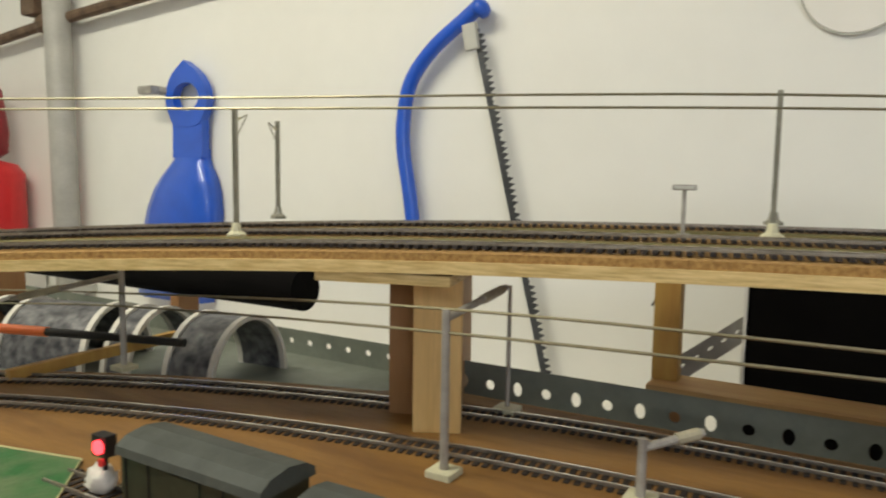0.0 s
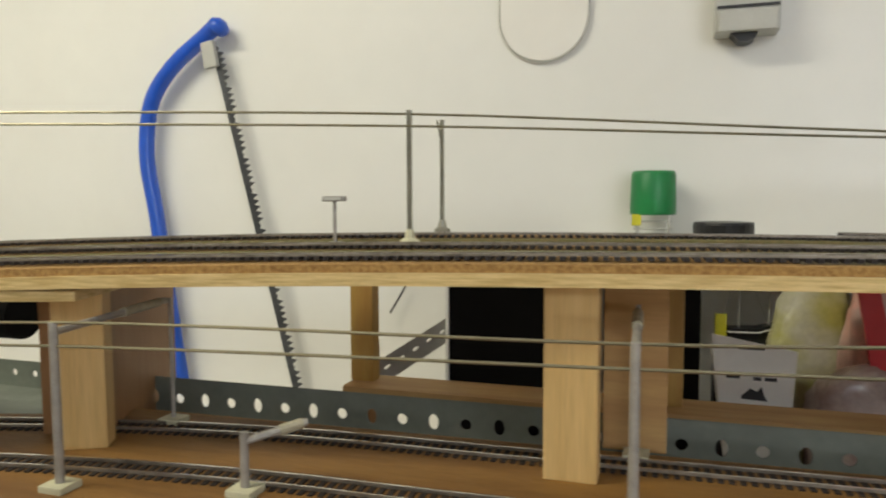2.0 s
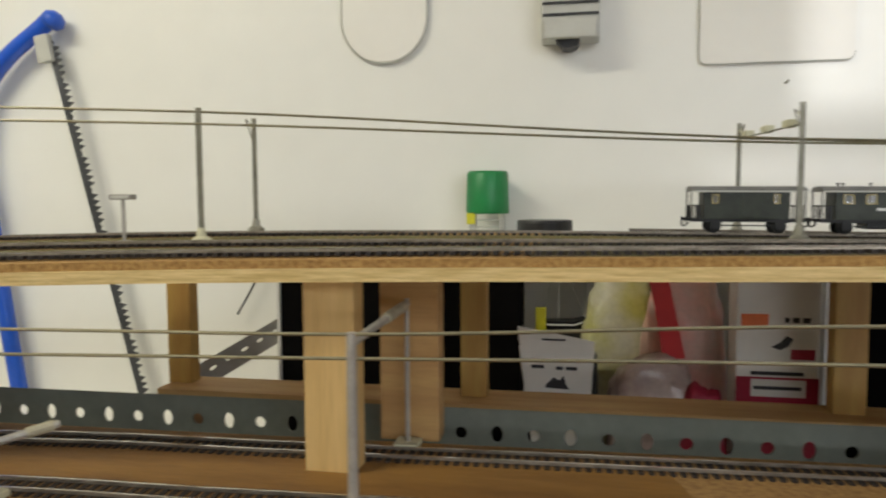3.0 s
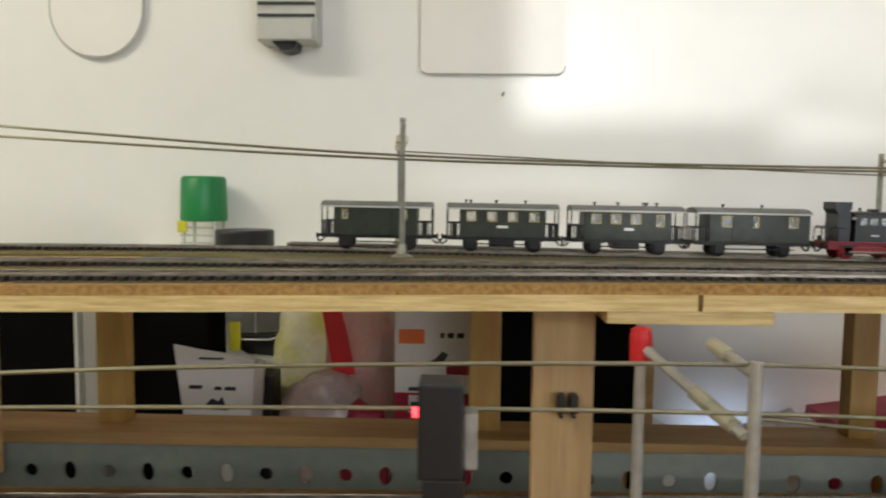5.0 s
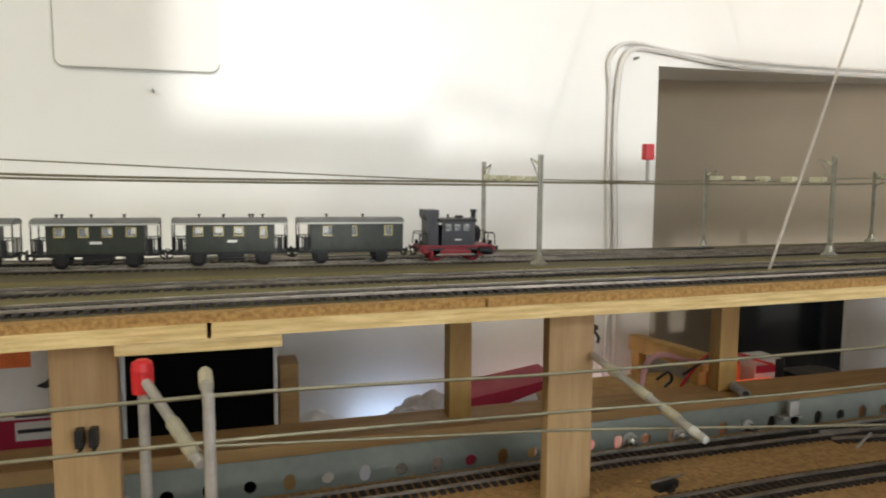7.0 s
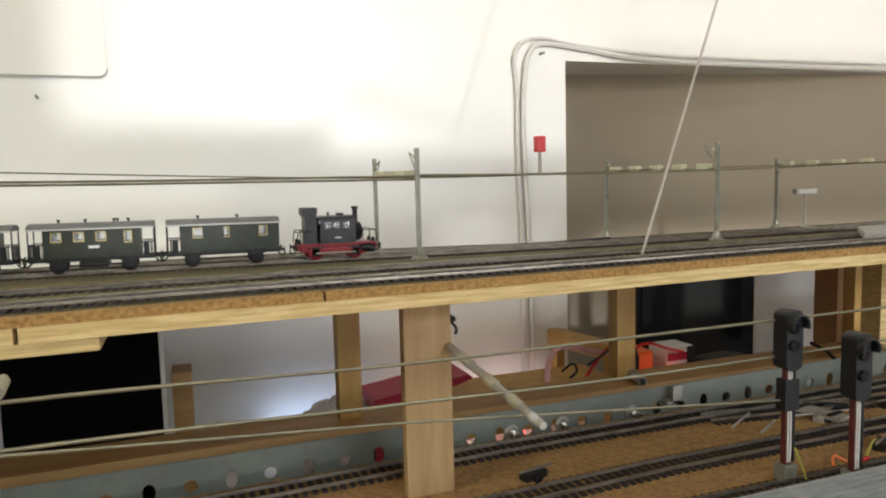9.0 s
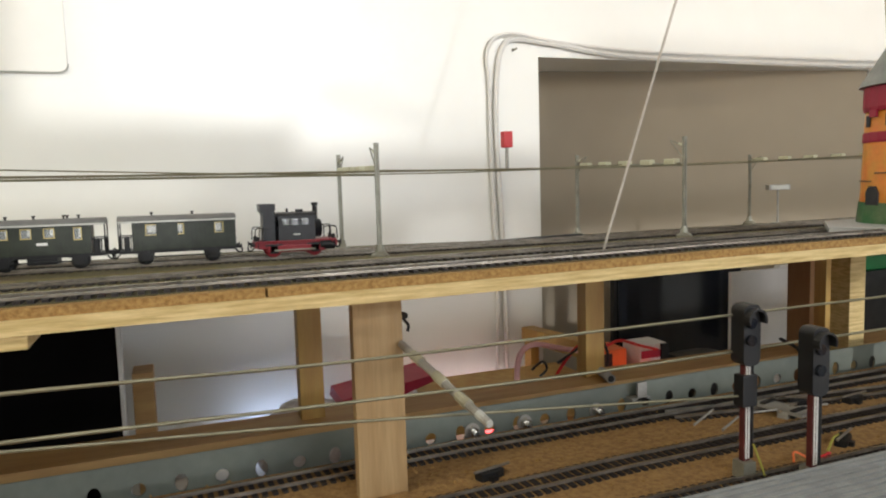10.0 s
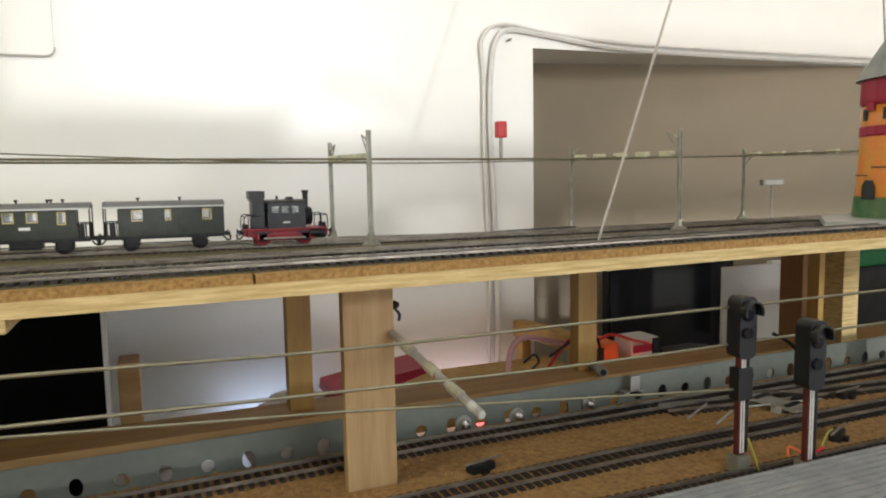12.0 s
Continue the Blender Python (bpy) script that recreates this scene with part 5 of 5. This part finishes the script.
for x in (0.929, 0.978, 1.05):
    bolt(x, 1.012)
clip = thing("steel_clip", Matrix.Translation((1.092, SY - 0.004, 1.018)), "small grey steel clip on the steel angle", "clip")
part("plate", bx(-0.010, 0.010, -0.006, 0.004, 0.0, 0.002), M_ROD, clip)
part("tab", bx(-0.004, 0.006, -0.006, -0.004, 0.0, 0.016), M_ROD, clip)


def colour_signal(x, y, h, head, lens, label, stripe=True):
    s = thing("light_signal", Matrix.Translation((x, y, LOW)), label, "signal", "light signals")
    part("base", bx(-0.0055, 0.0055, -0.0055, 0.0055, 0, 0.012, bevel=0.001), M_MAST, s)
    part("post", bx(-0.0028, 0.0028, -0.0022, 0.0022, 0.012, h - head, bevel=0.0006), M_SPOST, s, "dark red post with pale wires")
    for a in (-0.0012, 0.0010):
        part("wire", cy((a, -0.0028, 0.014), (a, -0.0028, h - head), 0.0006, seg=6), M_TIN, s, "white wire")
    part("rear_wire", cy((0.0040, -0.002, 0.014), (0.0040, -0.002, h - head), 0.0014, seg=6), M_BLACK, s)
    part("tape", bx(-0.0062, 0.0062, -0.0050, 0.0042, h * 0.42, h * 0.60, bevel=0.001), M_BLACK, s) if stripe else None
    part("head", slab(bmesh.new(), rounded(0, h - head / 2, 0.0145, head, 0.005), -0.006, 0.006, "xz"), M_BLACK, s)
    part("hood", slab(bmesh.new(), [(0.0080 * math.cos(math.radians(a)), h - 0.010 + 0.0080 * math.sin(math.radians(a))) for a in range(-20, 201, 20)] +
                      [(0.0068 * math.cos(math.radians(a)), h - 0.010 + 0.0068 * math.sin(math.radians(a))) for a in range(200, -21, -20)], -0.0115, -0.0055, "xz"), M_BLACK, s)
    for z in lens:
        part("lens", cy((-0.002, -0.006, z), (-0.002, -0.0085, z), 0.0038, seg=14), M_SCREEN, s)
    return s


s1 = colour_signal(1.066, 0.425, 0.122, 0.042, (0.098, 0.110), "tall black light signal on a red post beside the lower tracks")
s2 = colour_signal(1.098, 0.398, 0.108, 0.046, (0.080, 0.094), "tall black light signal on a red post beside the lower tracks", stripe=False)
wire(spline([(1.070, 0.421, 1.034), (1.074, 0.419, 1.022), (1.077, 0.417, LOW + 0.001)], 5), 0.0008, "thin yellow signal wire", "loose cables", M_DULLY)
low_sig = thing("dwarf_signal", Matrix.Translation((0.462, 0.394, LOW)), "black signal box with a glowing red lamp", "signal", "light signals")
part("body", bx(-0.0085, 0.0095, -0.008, 0.008, 0.0, 0.078, bevel=0.001), M_BLACK, low_sig)
part("head", bx(-0.0105, 0.0085, -0.009, 0.009, 0.078, 0.119, bevel=0.0015), M_BLACK, low_sig)
part("lamp", cy((-0.0105, -0.005, 0.106), (-0.0128, -0.005, 0.106), 0.0022, seg=12), M_LED, low_sig, "glowing red lamp")
part("plate", bx(0.0090, 0.0145, -0.006, 0.006, 0.082, 0.106, bevel=0.001), M_ROD, low_sig)
arm = thing("slanting_rod", Matrix(), "slanting grey rod with cream sleeves fixed to a post", "rod")
a0, a1 = Vector((0.843, 0.498, 1.114)), Vector((0.861, 0.399, 1.088))
part("rod", cy(a0, a1, 0.0026, seg=8), M_ROD, arm)
for t in (0.22, 0.5, 0.75):
    q = a0.lerp(a1, t)
    part("insulator", cy(q - (a1 - a0) * 0.06, q + (a1 - a0) * 0.05, 0.0033, seg=10), M_SLEEVE, arm)
part("tip", cy(a1 - (a1 - a0) * 0.10, a1 + (a1 - a0) * 0.01, 0.0029, 0.0022, 10), M_GREY, arm)
pl = thing("pilot_lamp", Matrix.Translation((1.088, 0.90, FB)), "round glowing red pilot lamp on the low shelf", "lamp")
part("socket", cy((0, 0, 0), (0, 0, 0.006), 0.010, seg=14), M_BLACK, pl)
part("bulb", turned(bmesh.new(), [(0.007, 0.006), (0.0095, 0.011), (0.0085, 0.018), (0.004, 0.022)], 14), M_LEDW, pl, "glowing red bulb", smooth=True)
hook = thing("cable_hook", Matrix(), "small dark metal hook on a post", "hook")
part("eye", turned(bmesh.new(), [(0.0015, -0.003), (0.0032, 0), (0.0015, 0.003)], 10, pose(0.8475, 0.506, 1.131, 0, 90)), M_IRON, hook)
part("tail", tube(bmesh.new(), spline([(0.8475, 0.506, 1.129), (0.850, 0.503, 1.125), (0.849, 0.502, 1.121)], 4), 0.0010), M_IRON, hook)
for x, y, z in ((0.524, 0.489, 1.091), (0.531, 0.489, 1.091)):
    c = thing("wire_clip", Matrix.Translation((x, y, z)), "dark wire clip screwed to a pine post", "wire clip", "wire clips")
    part("jaw", bx(-0.0022, 0.0022, -0.008, 0.0, -0.003, 0.007, bevel=0.0008), M_IRON, c)
    part("screw", cy((0, -0.007, -0.005), (0, 0.0, -0.005), 0.0012, seg=8), M_IRON, c)
# stacked wooden packing at the point levers
for x, y, turn, c in ((1.190, 0.505, 25, M_ROD), (1.225, 0.522, -38, M_IRON), (1.272, 0.508, 10, M_IRON), (1.178, 0.440, 30, M_IRON), (0.905, 0.498, 15, M_IRON)):
    p = thing("point_motor", pose(x, y, LOW, 0, 0, turn), "small dark point motor with wires on the board", "point motor", "point motors")
    part("case", bx(-0.010, 0.010, -0.0045, 0.0045, 0, 0.006, bevel=0.001), c, p)
    part("lever", cy((-0.012, 0.002, 0.006), (0.016, -0.003, 0.008), 0.0011, seg=6), M_RAILSIDE, p)
    part("lug", bx(-0.004, 0.002, -0.008, -0.004, 0, 0.0035), M_IRON, p)
for pts, mt in (([(1.150, 0.43, LOW + .001), (1.163, 0.436, LOW + .008), (1.178, 0.444, LOW + .006)], M_DULLY), ([(1.13, 0.425, LOW + .001), (1.140, 0.420, LOW + .006), (1.150, 0.43, LOW + .001)], M_RED), ([(1.115, 0.428, LOW + .001), (1.122, 0.434, LOW + .005), (1.130, 0.43, LOW + .001)], M_ORANGE)):
    wire(spline(pts, 5), 0.0009, "thin coloured wire end on the board", "loose cables", mt)
# grey corrugated platform roof
plat = thing("platform_roof", Matrix(), "grey corrugated platform roof beside the lower front track", "platform roof")
part("walls", bx(0.96, 1.62, 0.215, 0.368, LOW, 1.026), M_PIPE, plat)
part("sheet", bx(0.925, 1.65, 0.200, 0.382, 1.026, 1.0285, bevel=0.0006), M_CORRU, plat)
for i in range(30):
    y = 0.203 + i * 0.0061
    part("rib", bx(0.926, 1.649, y, y + 0.0030, 1.0285, 1.0300), M_CORRU, plat)


# ---- lower front left: goods wagons, signal, green sheet ----
def goods_wagon(m, label, roof_mat):
    w = thing("goods_wagon", m, label, "goods wagon", "goods wagons")
    part("body", bx(-0.060, 0.060, -0.0165, 0.0165, 0.0115, 0.038, bevel=0.0006), M_WAGON, w)
    part("underframe", bx(-0.059, 0.059, -0.0150, 0.0150, 0.0085, 0.0115), M_IRON, w)
    part("roof", sweep(bmesh.new(), [(-0.0635, 0, 0), (-0.062, 0, 0), (0.062, 0, 0), (0.0635, 0, 0)], [(-0.0180, 0.036), (-0.0172, 0.0405), (-0.0115, 0.0445), (0, 0.0465), (0.0115, 0.0445), (0.0172, 0.0405), (0.0180, 0.036)]), roof_mat, w, "smooth dark grey arched roof")
    for s in (-1, 1):
        part("sliding_door", bx(-0.014, 0.014, *sorted((s * 0.0165, s * 0.0175)), 0.0125, 0.0350, bevel=0.0003), M_WAGON, w)
        for k in range(6):
            a = -0.055 + k * 0.022
            part("rib", bx(a - 0.0006, a + 0.0006, *sorted((s * 0.0165, s * 0.0171)), 0.012, 0.0365), M_IRON, w)
    for ax in (-0.037, 0.037):
        wheelset(w, ax)
    end_gear(w, 0.0595, 1)
    end_gear(w, -0.0595, -1)
    return w


siding = lambda x: 0.242 + 0.02 * (x + 0.28)
track(siding, low, -0.42, 0.05, "short siding with goods wagons at the front", True, group="lower tracks", tie=0.0016)
for x, lb, rm in ((-0.282, "dark green goods wagon with a dark grey roof on a siding", M_DARKGREY), (-0.155, "low grey goods wagon coupled on a siding", M_DARKGREY)):
    goods_wagon(pose(x, siding(x), LOW + 0.0043, 0, 0, 0) @ Matrix.Diagonal((0.84, 1.08, 1.0, 1)) if x < -0.2 else
                pose(x, siding(x), LOW + 0.0043, 0, 0, math.degrees(math.atan2(siding(x + .02) - siding(x - .02), .04))) @ Matrix.Diagonal((0.95, 0.95, 0.86, 1)), lb, rm)
sheet = thing("green_sheet", Matrix.Translation((0, 0, LOW)), "green printed scenery sheet with a pale edge lying on the board", "scenery sheet")
part("sheet", slab(bmesh.new(), [(-0.80, -0.05), (-0.38, 0.13), (-0.372, 0.205), (-0.43, 0.262), (-0.62, 0.215), (-0.80, 0.12)], 0.0, 0.0022), M_GREENS, sheet)
part("pale_edge", tube(bmesh.new(), [(-0.372, 0.205, 0.0025), (-0.43, 0.262, 0.0025), (-0.62, 0.215, 0.0025)], 0.0008), M_PALEY, sheet, "pale yellow edge")
ss = thing("small_signal", Matrix.Translation((-0.375, 0.243, LOW)), "small signal with two red lamps and a pale clump", "signal", "light signals")
part("post", cy((0, 0, 0), (0, 0, 0.034), 0.0016, seg=8), M_IRON, ss)
part("head", bx(-0.007, 0.006, -0.004, 0.004, 0.024, 0.037, bevel=0.001), M_BLACK, ss)
part("lamp", cy((0.001, -0.004, 0.0305), (0.001, -0.006, 0.0305), 0.0042, seg=14), M_LED, ss, "glowing red lamp")
part("lower_lamp", cy((0.004, -0.004, 0.022), (0.004, -0.006, 0.022), 0.0024, seg=12), M_RED, ss)
bm = bmesh.new()
bmesh.ops.create_icosphere(bm, subdivisions=3, radius=1)
for v in bm.verts:
    v.co = Vector((v.co.x * 0.0095 - 0.004, v.co.y * 0.008, max(v.co.z * 0.009 + 0.008, 0))) * (1 + 0.45 * noise.noise(v.co * 4))
part("clump", bm, M_ARCH, ss, "pale crumpled clump", smooth=True)

# ---- behind the lower tracks at the curve: tunnel sections, tube, stick, plank ----
def tunnel(x, y, turn, length, label):
    t = thing("tunnel_section", pose(x, y, 0.973, 0, 0, turn), label, "tunnel section", "tunnel sections")
    n, r = 18, 0.060
    bm = bmesh.new()
    rows = []
    for e in (-length / 2, length / 2):
        rows.append([[bm.verts.new((e, -rr * math.cos(math.pi * k / n), rr * 1.17 * math.sin(math.pi * k / n))) for k in range(n + 1)] for rr in (r, r - 0.0015)])
    for k in range(n):
        bm.faces.new((rows[0][0][k], rows[1][0][k], rows[1][0][k + 1], rows[0][0][k + 1]))
        bm.faces.new((rows[0][1][k + 1], rows[1][1][k + 1], rows[1][1][k], rows[0][1][k]))
    part("shell", bm, M_PRINT, t, "dark printed tunnel shell", smooth=True)
    for e in (-length / 2, length / 2):
        pts = [(e, -(r + 0.001) * math.cos(math.pi * k / n), (r + 0.001) * 1.17 * math.sin(math.pi * k / n)) for k in range(n + 1)]
        bm = bmesh.new()
        prev = None
        for k, p in enumerate(pts):
            a = math.pi * k / n
            o = Vector((0, -math.cos(a), math.sin(a)))
            ring = [bm.verts.new(Vector(p) + Vector((sx * 0.0035, 0, 0)) + o * u) for sx, u in ((-1, -0.003), (1, -0.003), (1, 0.002), (-1, 0.002))]
            if prev:
                for j in range(4):
                    bm.faces.new((prev[j], prev[(j + 1) % 4], ring[(j + 1) % 4], ring[j]))
            else:
                bm.faces.new(ring)
            prev = ring
        bm.faces.new(prev[::-1])
        bmesh.ops.recalc_face_normals(bm, faces=bm.faces[:])
        part("hoop", bm, M_ARCH, t, "white plastic hoop", smooth=False)
    return t


tunnel(-0.600, 0.538, 6, 0.062, "half-round printed tunnel section with white hoops")
tunnel(-0.705, 0.522, 12, 0.032, "half-round printed tunnel section with white hoops")
tunnel(-0.812, 0.494, 17, 0.115, "half-round printed tunnel section with white hoops")
tunnel(-0.950, 0.443, 24, 0.10, "half-round printed tunnel section with white hoops")
tube_b = thing("black_tube", Matrix(), "thick black cardboard tube lying behind the deck", "tube")
part("tube", cy((-1.7, 0.765, 1.030), (-0.688, 0.765, 1.034), 0.031, seg=28), M_VOID, tube_b, smooth=False)
for x in (-1.5, -0.95):
    part("support", bx(x - 0.01, x + 0.01, 0.745, 0.785, 0.868, 1.002), M_BROWN, tube_b)
stick = thing("screwdriver", Matrix(), "screwdriver with an orange handle lying across the board", "screwdriver")
q0, q1 = Vector((-0.80, 0.375, LOW + 0.026)), Vector((-0.575, 0.462, LOW + 0.021))
part("handle", cy(q0, q0.lerp(q1, 0.36), 0.0052, seg=12), M_ORANGE, stick, "orange handle")
part("shaft", cy(q0.lerp(q1, 0.36), q1, 0.0044, seg=10), M_BLACK, stick)
solid("wood_strip", bx(-0.004, 0.004, 0.0, 0.19, 0.0, 0.011, bevel=0.001, m=pose(-0.655, 0.333, LOW, 0, 0, 3)), M_OCHRE, "brown wood strip lying across the board", "wood strip")
solid("brown_block", bx(-1.06, -0.965, 0.485, 0.52, 0.973, 1.12, bevel=0.001), M_BROWN, "brown wooden upright at the curve", "wooden post")

# ---- upper deck: lamps, tower, cords ----
def yard_lamp(x, y, turn, h, w, label):
    l = thing("yard_lamp", pose(x, y, ud(x, y) + 0.0008, 0, 0, turn), label, "yard lamp", "yard lamps")
    part("foot", bx(-0.005, 0.005, -0.005, 0.005, 0, 0.002), M_MAST, l)
    part("post", cy((0, 0, 0), (0, 0, h), 0.0016, seg=8), M_ROD, l)
    part("head", bx(-w, w, -0.006, 0.006, h, h + 0.5 * w, bevel=0.001), M_ROD, l)
    part("lens", bx(-w * 0.8, w * 0.8, -0.0066, -0.006, h + 0.001, h + 0.5 * w - 0.001), M_GREY, l)


yard_lamp(-0.123, 0.573, 10, 0.036, 0.009, "small grey yard lamp between the upper tracks")
yard_lamp(1.549, 0.861, -20, 0.050, 0.016, "small grey yard lamp between the upper tracks")
tag = thing("red_marker", Matrix.Translation((1.060, 0.774, 1.2315)), "red plastic cap on a grey stem on the wire", "marker")
part("stem", cy((0, 0, 0), (0, 0, 0.026), 0.0020, seg=8), M_ROD, tag)
part("cap", bx(-0.0055, 0.0055, -0.005, 0.005, 0.024, 0.042, bevel=0.0018), M_RED, tag)
wire(spline([(0.878, 0.740, 1.2335), (1.060, 0.774, 1.2315), (1.21, 0.765, 1.2335)], 5), 0.0007)
solid("dark_plank", bx(-0.06, 0.06, -0.006, 0.006, 0.0008, 0.006, bevel=0.001, m=pose(1.115, 0.80, ud(1.1, 0.80), 0, 0, 8)), M_IRON, "thin dark strip lying behind the upper tracks", "strip")
PT = ud(1.1, 0.52) + 0.0008
pad = solid("grey_path", slab(bmesh.new(), [(1.27, 0.535), (1.345, 0.465), (1.60, 0.465), (1.60, 0.60), (1.34, 0.600)], PT + 0.001, PT + 0.0060), M_PIPE, "grey card path on the deck under the tower", "path")
tower = thing("castle_tower", Matrix.Translation((1.392, 0.530, PT + 0.0060)), "orange printed tin castle tower with a grey cone roof", "castle tower")
part("shell", turned(bmesh.new(), [(0.058, 0), (0.056, 0.03), (0.054, 0.09), (0.053, 0.108)], 28), M_TOWER, tower, smooth=True)
part("meadow", turned(bmesh.new(), [(0.0592, 0), (0.0578, 0.016), (0.0574, 0.020)], 28), M_GREENS, tower, "green printed meadow at the foot")
part("band", turned(bmesh.new(), [(0.0546, 0.108), (0.0556, 0.112), (0.0552, 0.131), (0.053, 0.133)], 28), M_CRIM, tower, "crimson battlement band")
part("band", turned(bmesh.new(), [(0.0549, 0.078), (0.0553, 0.080), (0.0550, 0.0875), (0.054, 0.088)], 28), M_CRIM, tower, "crimson band")
part("roof", turned(bmesh.new(), [(0.060, 0.132), (0.058, 0.136), (0.030, 0.182), (0.004, 0.222)], 28), M_CORRU, tower, "grey tiled cone roof")
for k in range(7):
    a = math.radians(150 + k * 30)
    part("window", bx(-0.0035, 0.0035, -0.001, 0.001, 0.093, 0.104, m=Matrix.Rotation(a + math.pi / 2, 4, "Z") @ Matrix.Translation((0, -0.0540, 0))), M_INK, tower, "small dark window")
    part("merlon", bx(-0.005, 0.005, -0.001, 0.001, 0.102, 0.109, m=Matrix.Rotation(a + 0.2 + math.pi / 2, 4, "Z") @ Matrix.Translation((0, -0.0553, 0))), M_CRIM, tower)
    part("mortar_line", bx(-0.012, 0.012, -0.0006, 0.0006, 0.040 + 0.008 * (k % 3), 0.0412 + 0.008 * (k % 3), m=Matrix.Rotation(a + math.pi / 2, 4, "Z") @ Matrix.Translation((0, -0.0560, 0))), M_RUST, tower)
for a in (165, 205, 245):
    part("gate", slab(bmesh.new(), [(-0.008, 0.018), (0.008, 0.018), (0.008, 0.030), (0.004, 0.036), (-0.004, 0.036), (-0.008, 0.030)], -0.001, 0.001, "xz", Matrix.Rotation(math.radians(a) + math.pi / 2, 4, "Z") @ Matrix.Translation((0, -0.0571, 0))), M_INK, tower, "dark printed arch")
cords = thing("hanging_cord", Matrix(), "two pale cords running up from the deck to the ceiling", "cord")
part("cord", cy((1.041, 0.5576, ud(1.04, 0.5576)), (1.304, 0.561, 1.89), 0.0012, seg=6), M_CORD, cords)
part("cord", cy((1.586, 0.70, ud(1.1, 0.7)), (1.304, 0.561, 1.89), 0.0012, seg=6), M_CORD, cords)
part("cord", cy((1.304, 0.561, 1.885), (1.304, 0.561, 2.35), 0.0012, seg=6), M_CORD, cords)

# ceiling lamp and window parts behind the camera
cl = thing("ceiling_lamp", Matrix.Translation((-1.0, -0.10, 2.262)), "long fluorescent ceiling lamp", "ceiling lamp")
part("housing", bx(-0.62, 0.62, -0.09, 0.09, 0.02, 0.088, bevel=0.006), M_GREY, cl)
part("diffuser", bx(-0.60, 0.60, -0.08, 0.08, 0.008, 0.0195, bevel=0.003), M_WHITE, cl)


# ---- last details at the points and in the gap ----
solid("white_board", bx(1.527, 1.648, 0.930, 0.936, FB, 1.062, bevel=0.001), M_WHITE, "white board standing upright beside the dark screen", "board")
points = thing("track_points", Matrix(), "set of track points with bright nickel blades", "track points")
for a, b in (((1.094, 0.508), (1.134, 0.531)), ((1.106, 0.489), (1.140, 0.508)), ((1.150, 0.512), (1.232, 0.500))):
    part("blade", cy((a[0], a[1], LOW + 0.0062), (b[0], b[1], LOW + 0.0062), 0.0010, seg=8), M_ROD, points)
lever = thing("point_lever", pose(1.189, 0.508, LOW + 0.0045, 0, 0, -78), "grey slatted lever frame beside the track points", "point lever")
for k in range(4):
    part("bar", bx(-0.022, 0.022, -0.008 + 0.0045 * k, -0.005 + 0.0045 * k, 0.0, 0.0035, bevel=0.0004), M_ROD, lever)
part("tie", bx(-0.016, -0.012, -0.009, 0.0095, 0.0036, 0.0050), M_IRON, lever)
part("tie", bx(0.012, 0.016, -0.009, 0.0095, 0.0036, 0.0050), M_IRON, lever)
# scattered ballast crumbs on the ground cover
rng = random.Random(5)
bm = bmesh.new()
for k in range(2600):
    x, y, s = rng.uniform(0.55, 1.75), rng.uniform(0.385, 0.570), rng.uniform(0.0004, 0.0011) * rng.choice((1, 1, 1, 1.8))
    q = [bm.verts.new((x + s * math.cos(a + k), y + s * math.sin(a + k), LOW + 0.0001)) for a in (0, 1.6, 3.1, 4.7)]
    top = bm.verts.new((x, y, LOW + s * 1.1))
    for i in range(4):
        bm.faces.new((q[i], q[(i + 1) % 4], top))
solid("ballast_crumbs", bm, M_CHIP, "loose ochre ballast crumbs scattered on the board", "ballast", kind="stuff")
# blue strips that paint the bluish reflections at the front rails
for x, y, w in ((0.892, 0.500, 0.012), (0.965, 0.494, 0.010)):
    solid("blue_glint", bx(-w, w, -0.002, 0.002, 0.0, 0.0012, bevel=0.0004, m=Matrix.Translation((x, y, ud(x, y) + 0.0022))), M_BLUE, "small blue strip painting a bluish reflection between the front rails", "track insert", "track inserts")
# dark block filling an unidentified dark area at the end of the shelf
cab = thing("dark_block", Matrix(), "low dark block filling the dark area at the shelf end", "cabinet")
part("body", bx(1.78, 2.10, 0.902, 0.96, FB, 1.040, bevel=0.002), M_BLACK, cab)
part("top", bx(1.776, 2.104, 0.898, 0.964, 1.0402, 1.048, bevel=0.001), M_IRON, cab)
part("grey_strip", bx(1.905, 1.909, 0.9005, 0.9018, 0.88, 1.035), M_MAST, cab, "grey edge strip")
tin = thing("green_tin", Matrix(), "bright green flat tin lying on the dark block", "tin")
part("body", bx(1.792, 1.93, 0.906, 0.955, 1.0482, 1.072, bevel=0.003), M_GREEN, tin)
part("lid", bx(1.790, 1.932, 0.904, 0.957, 1.0722, 1.080, bevel=0.002), M_GREEN, tin)
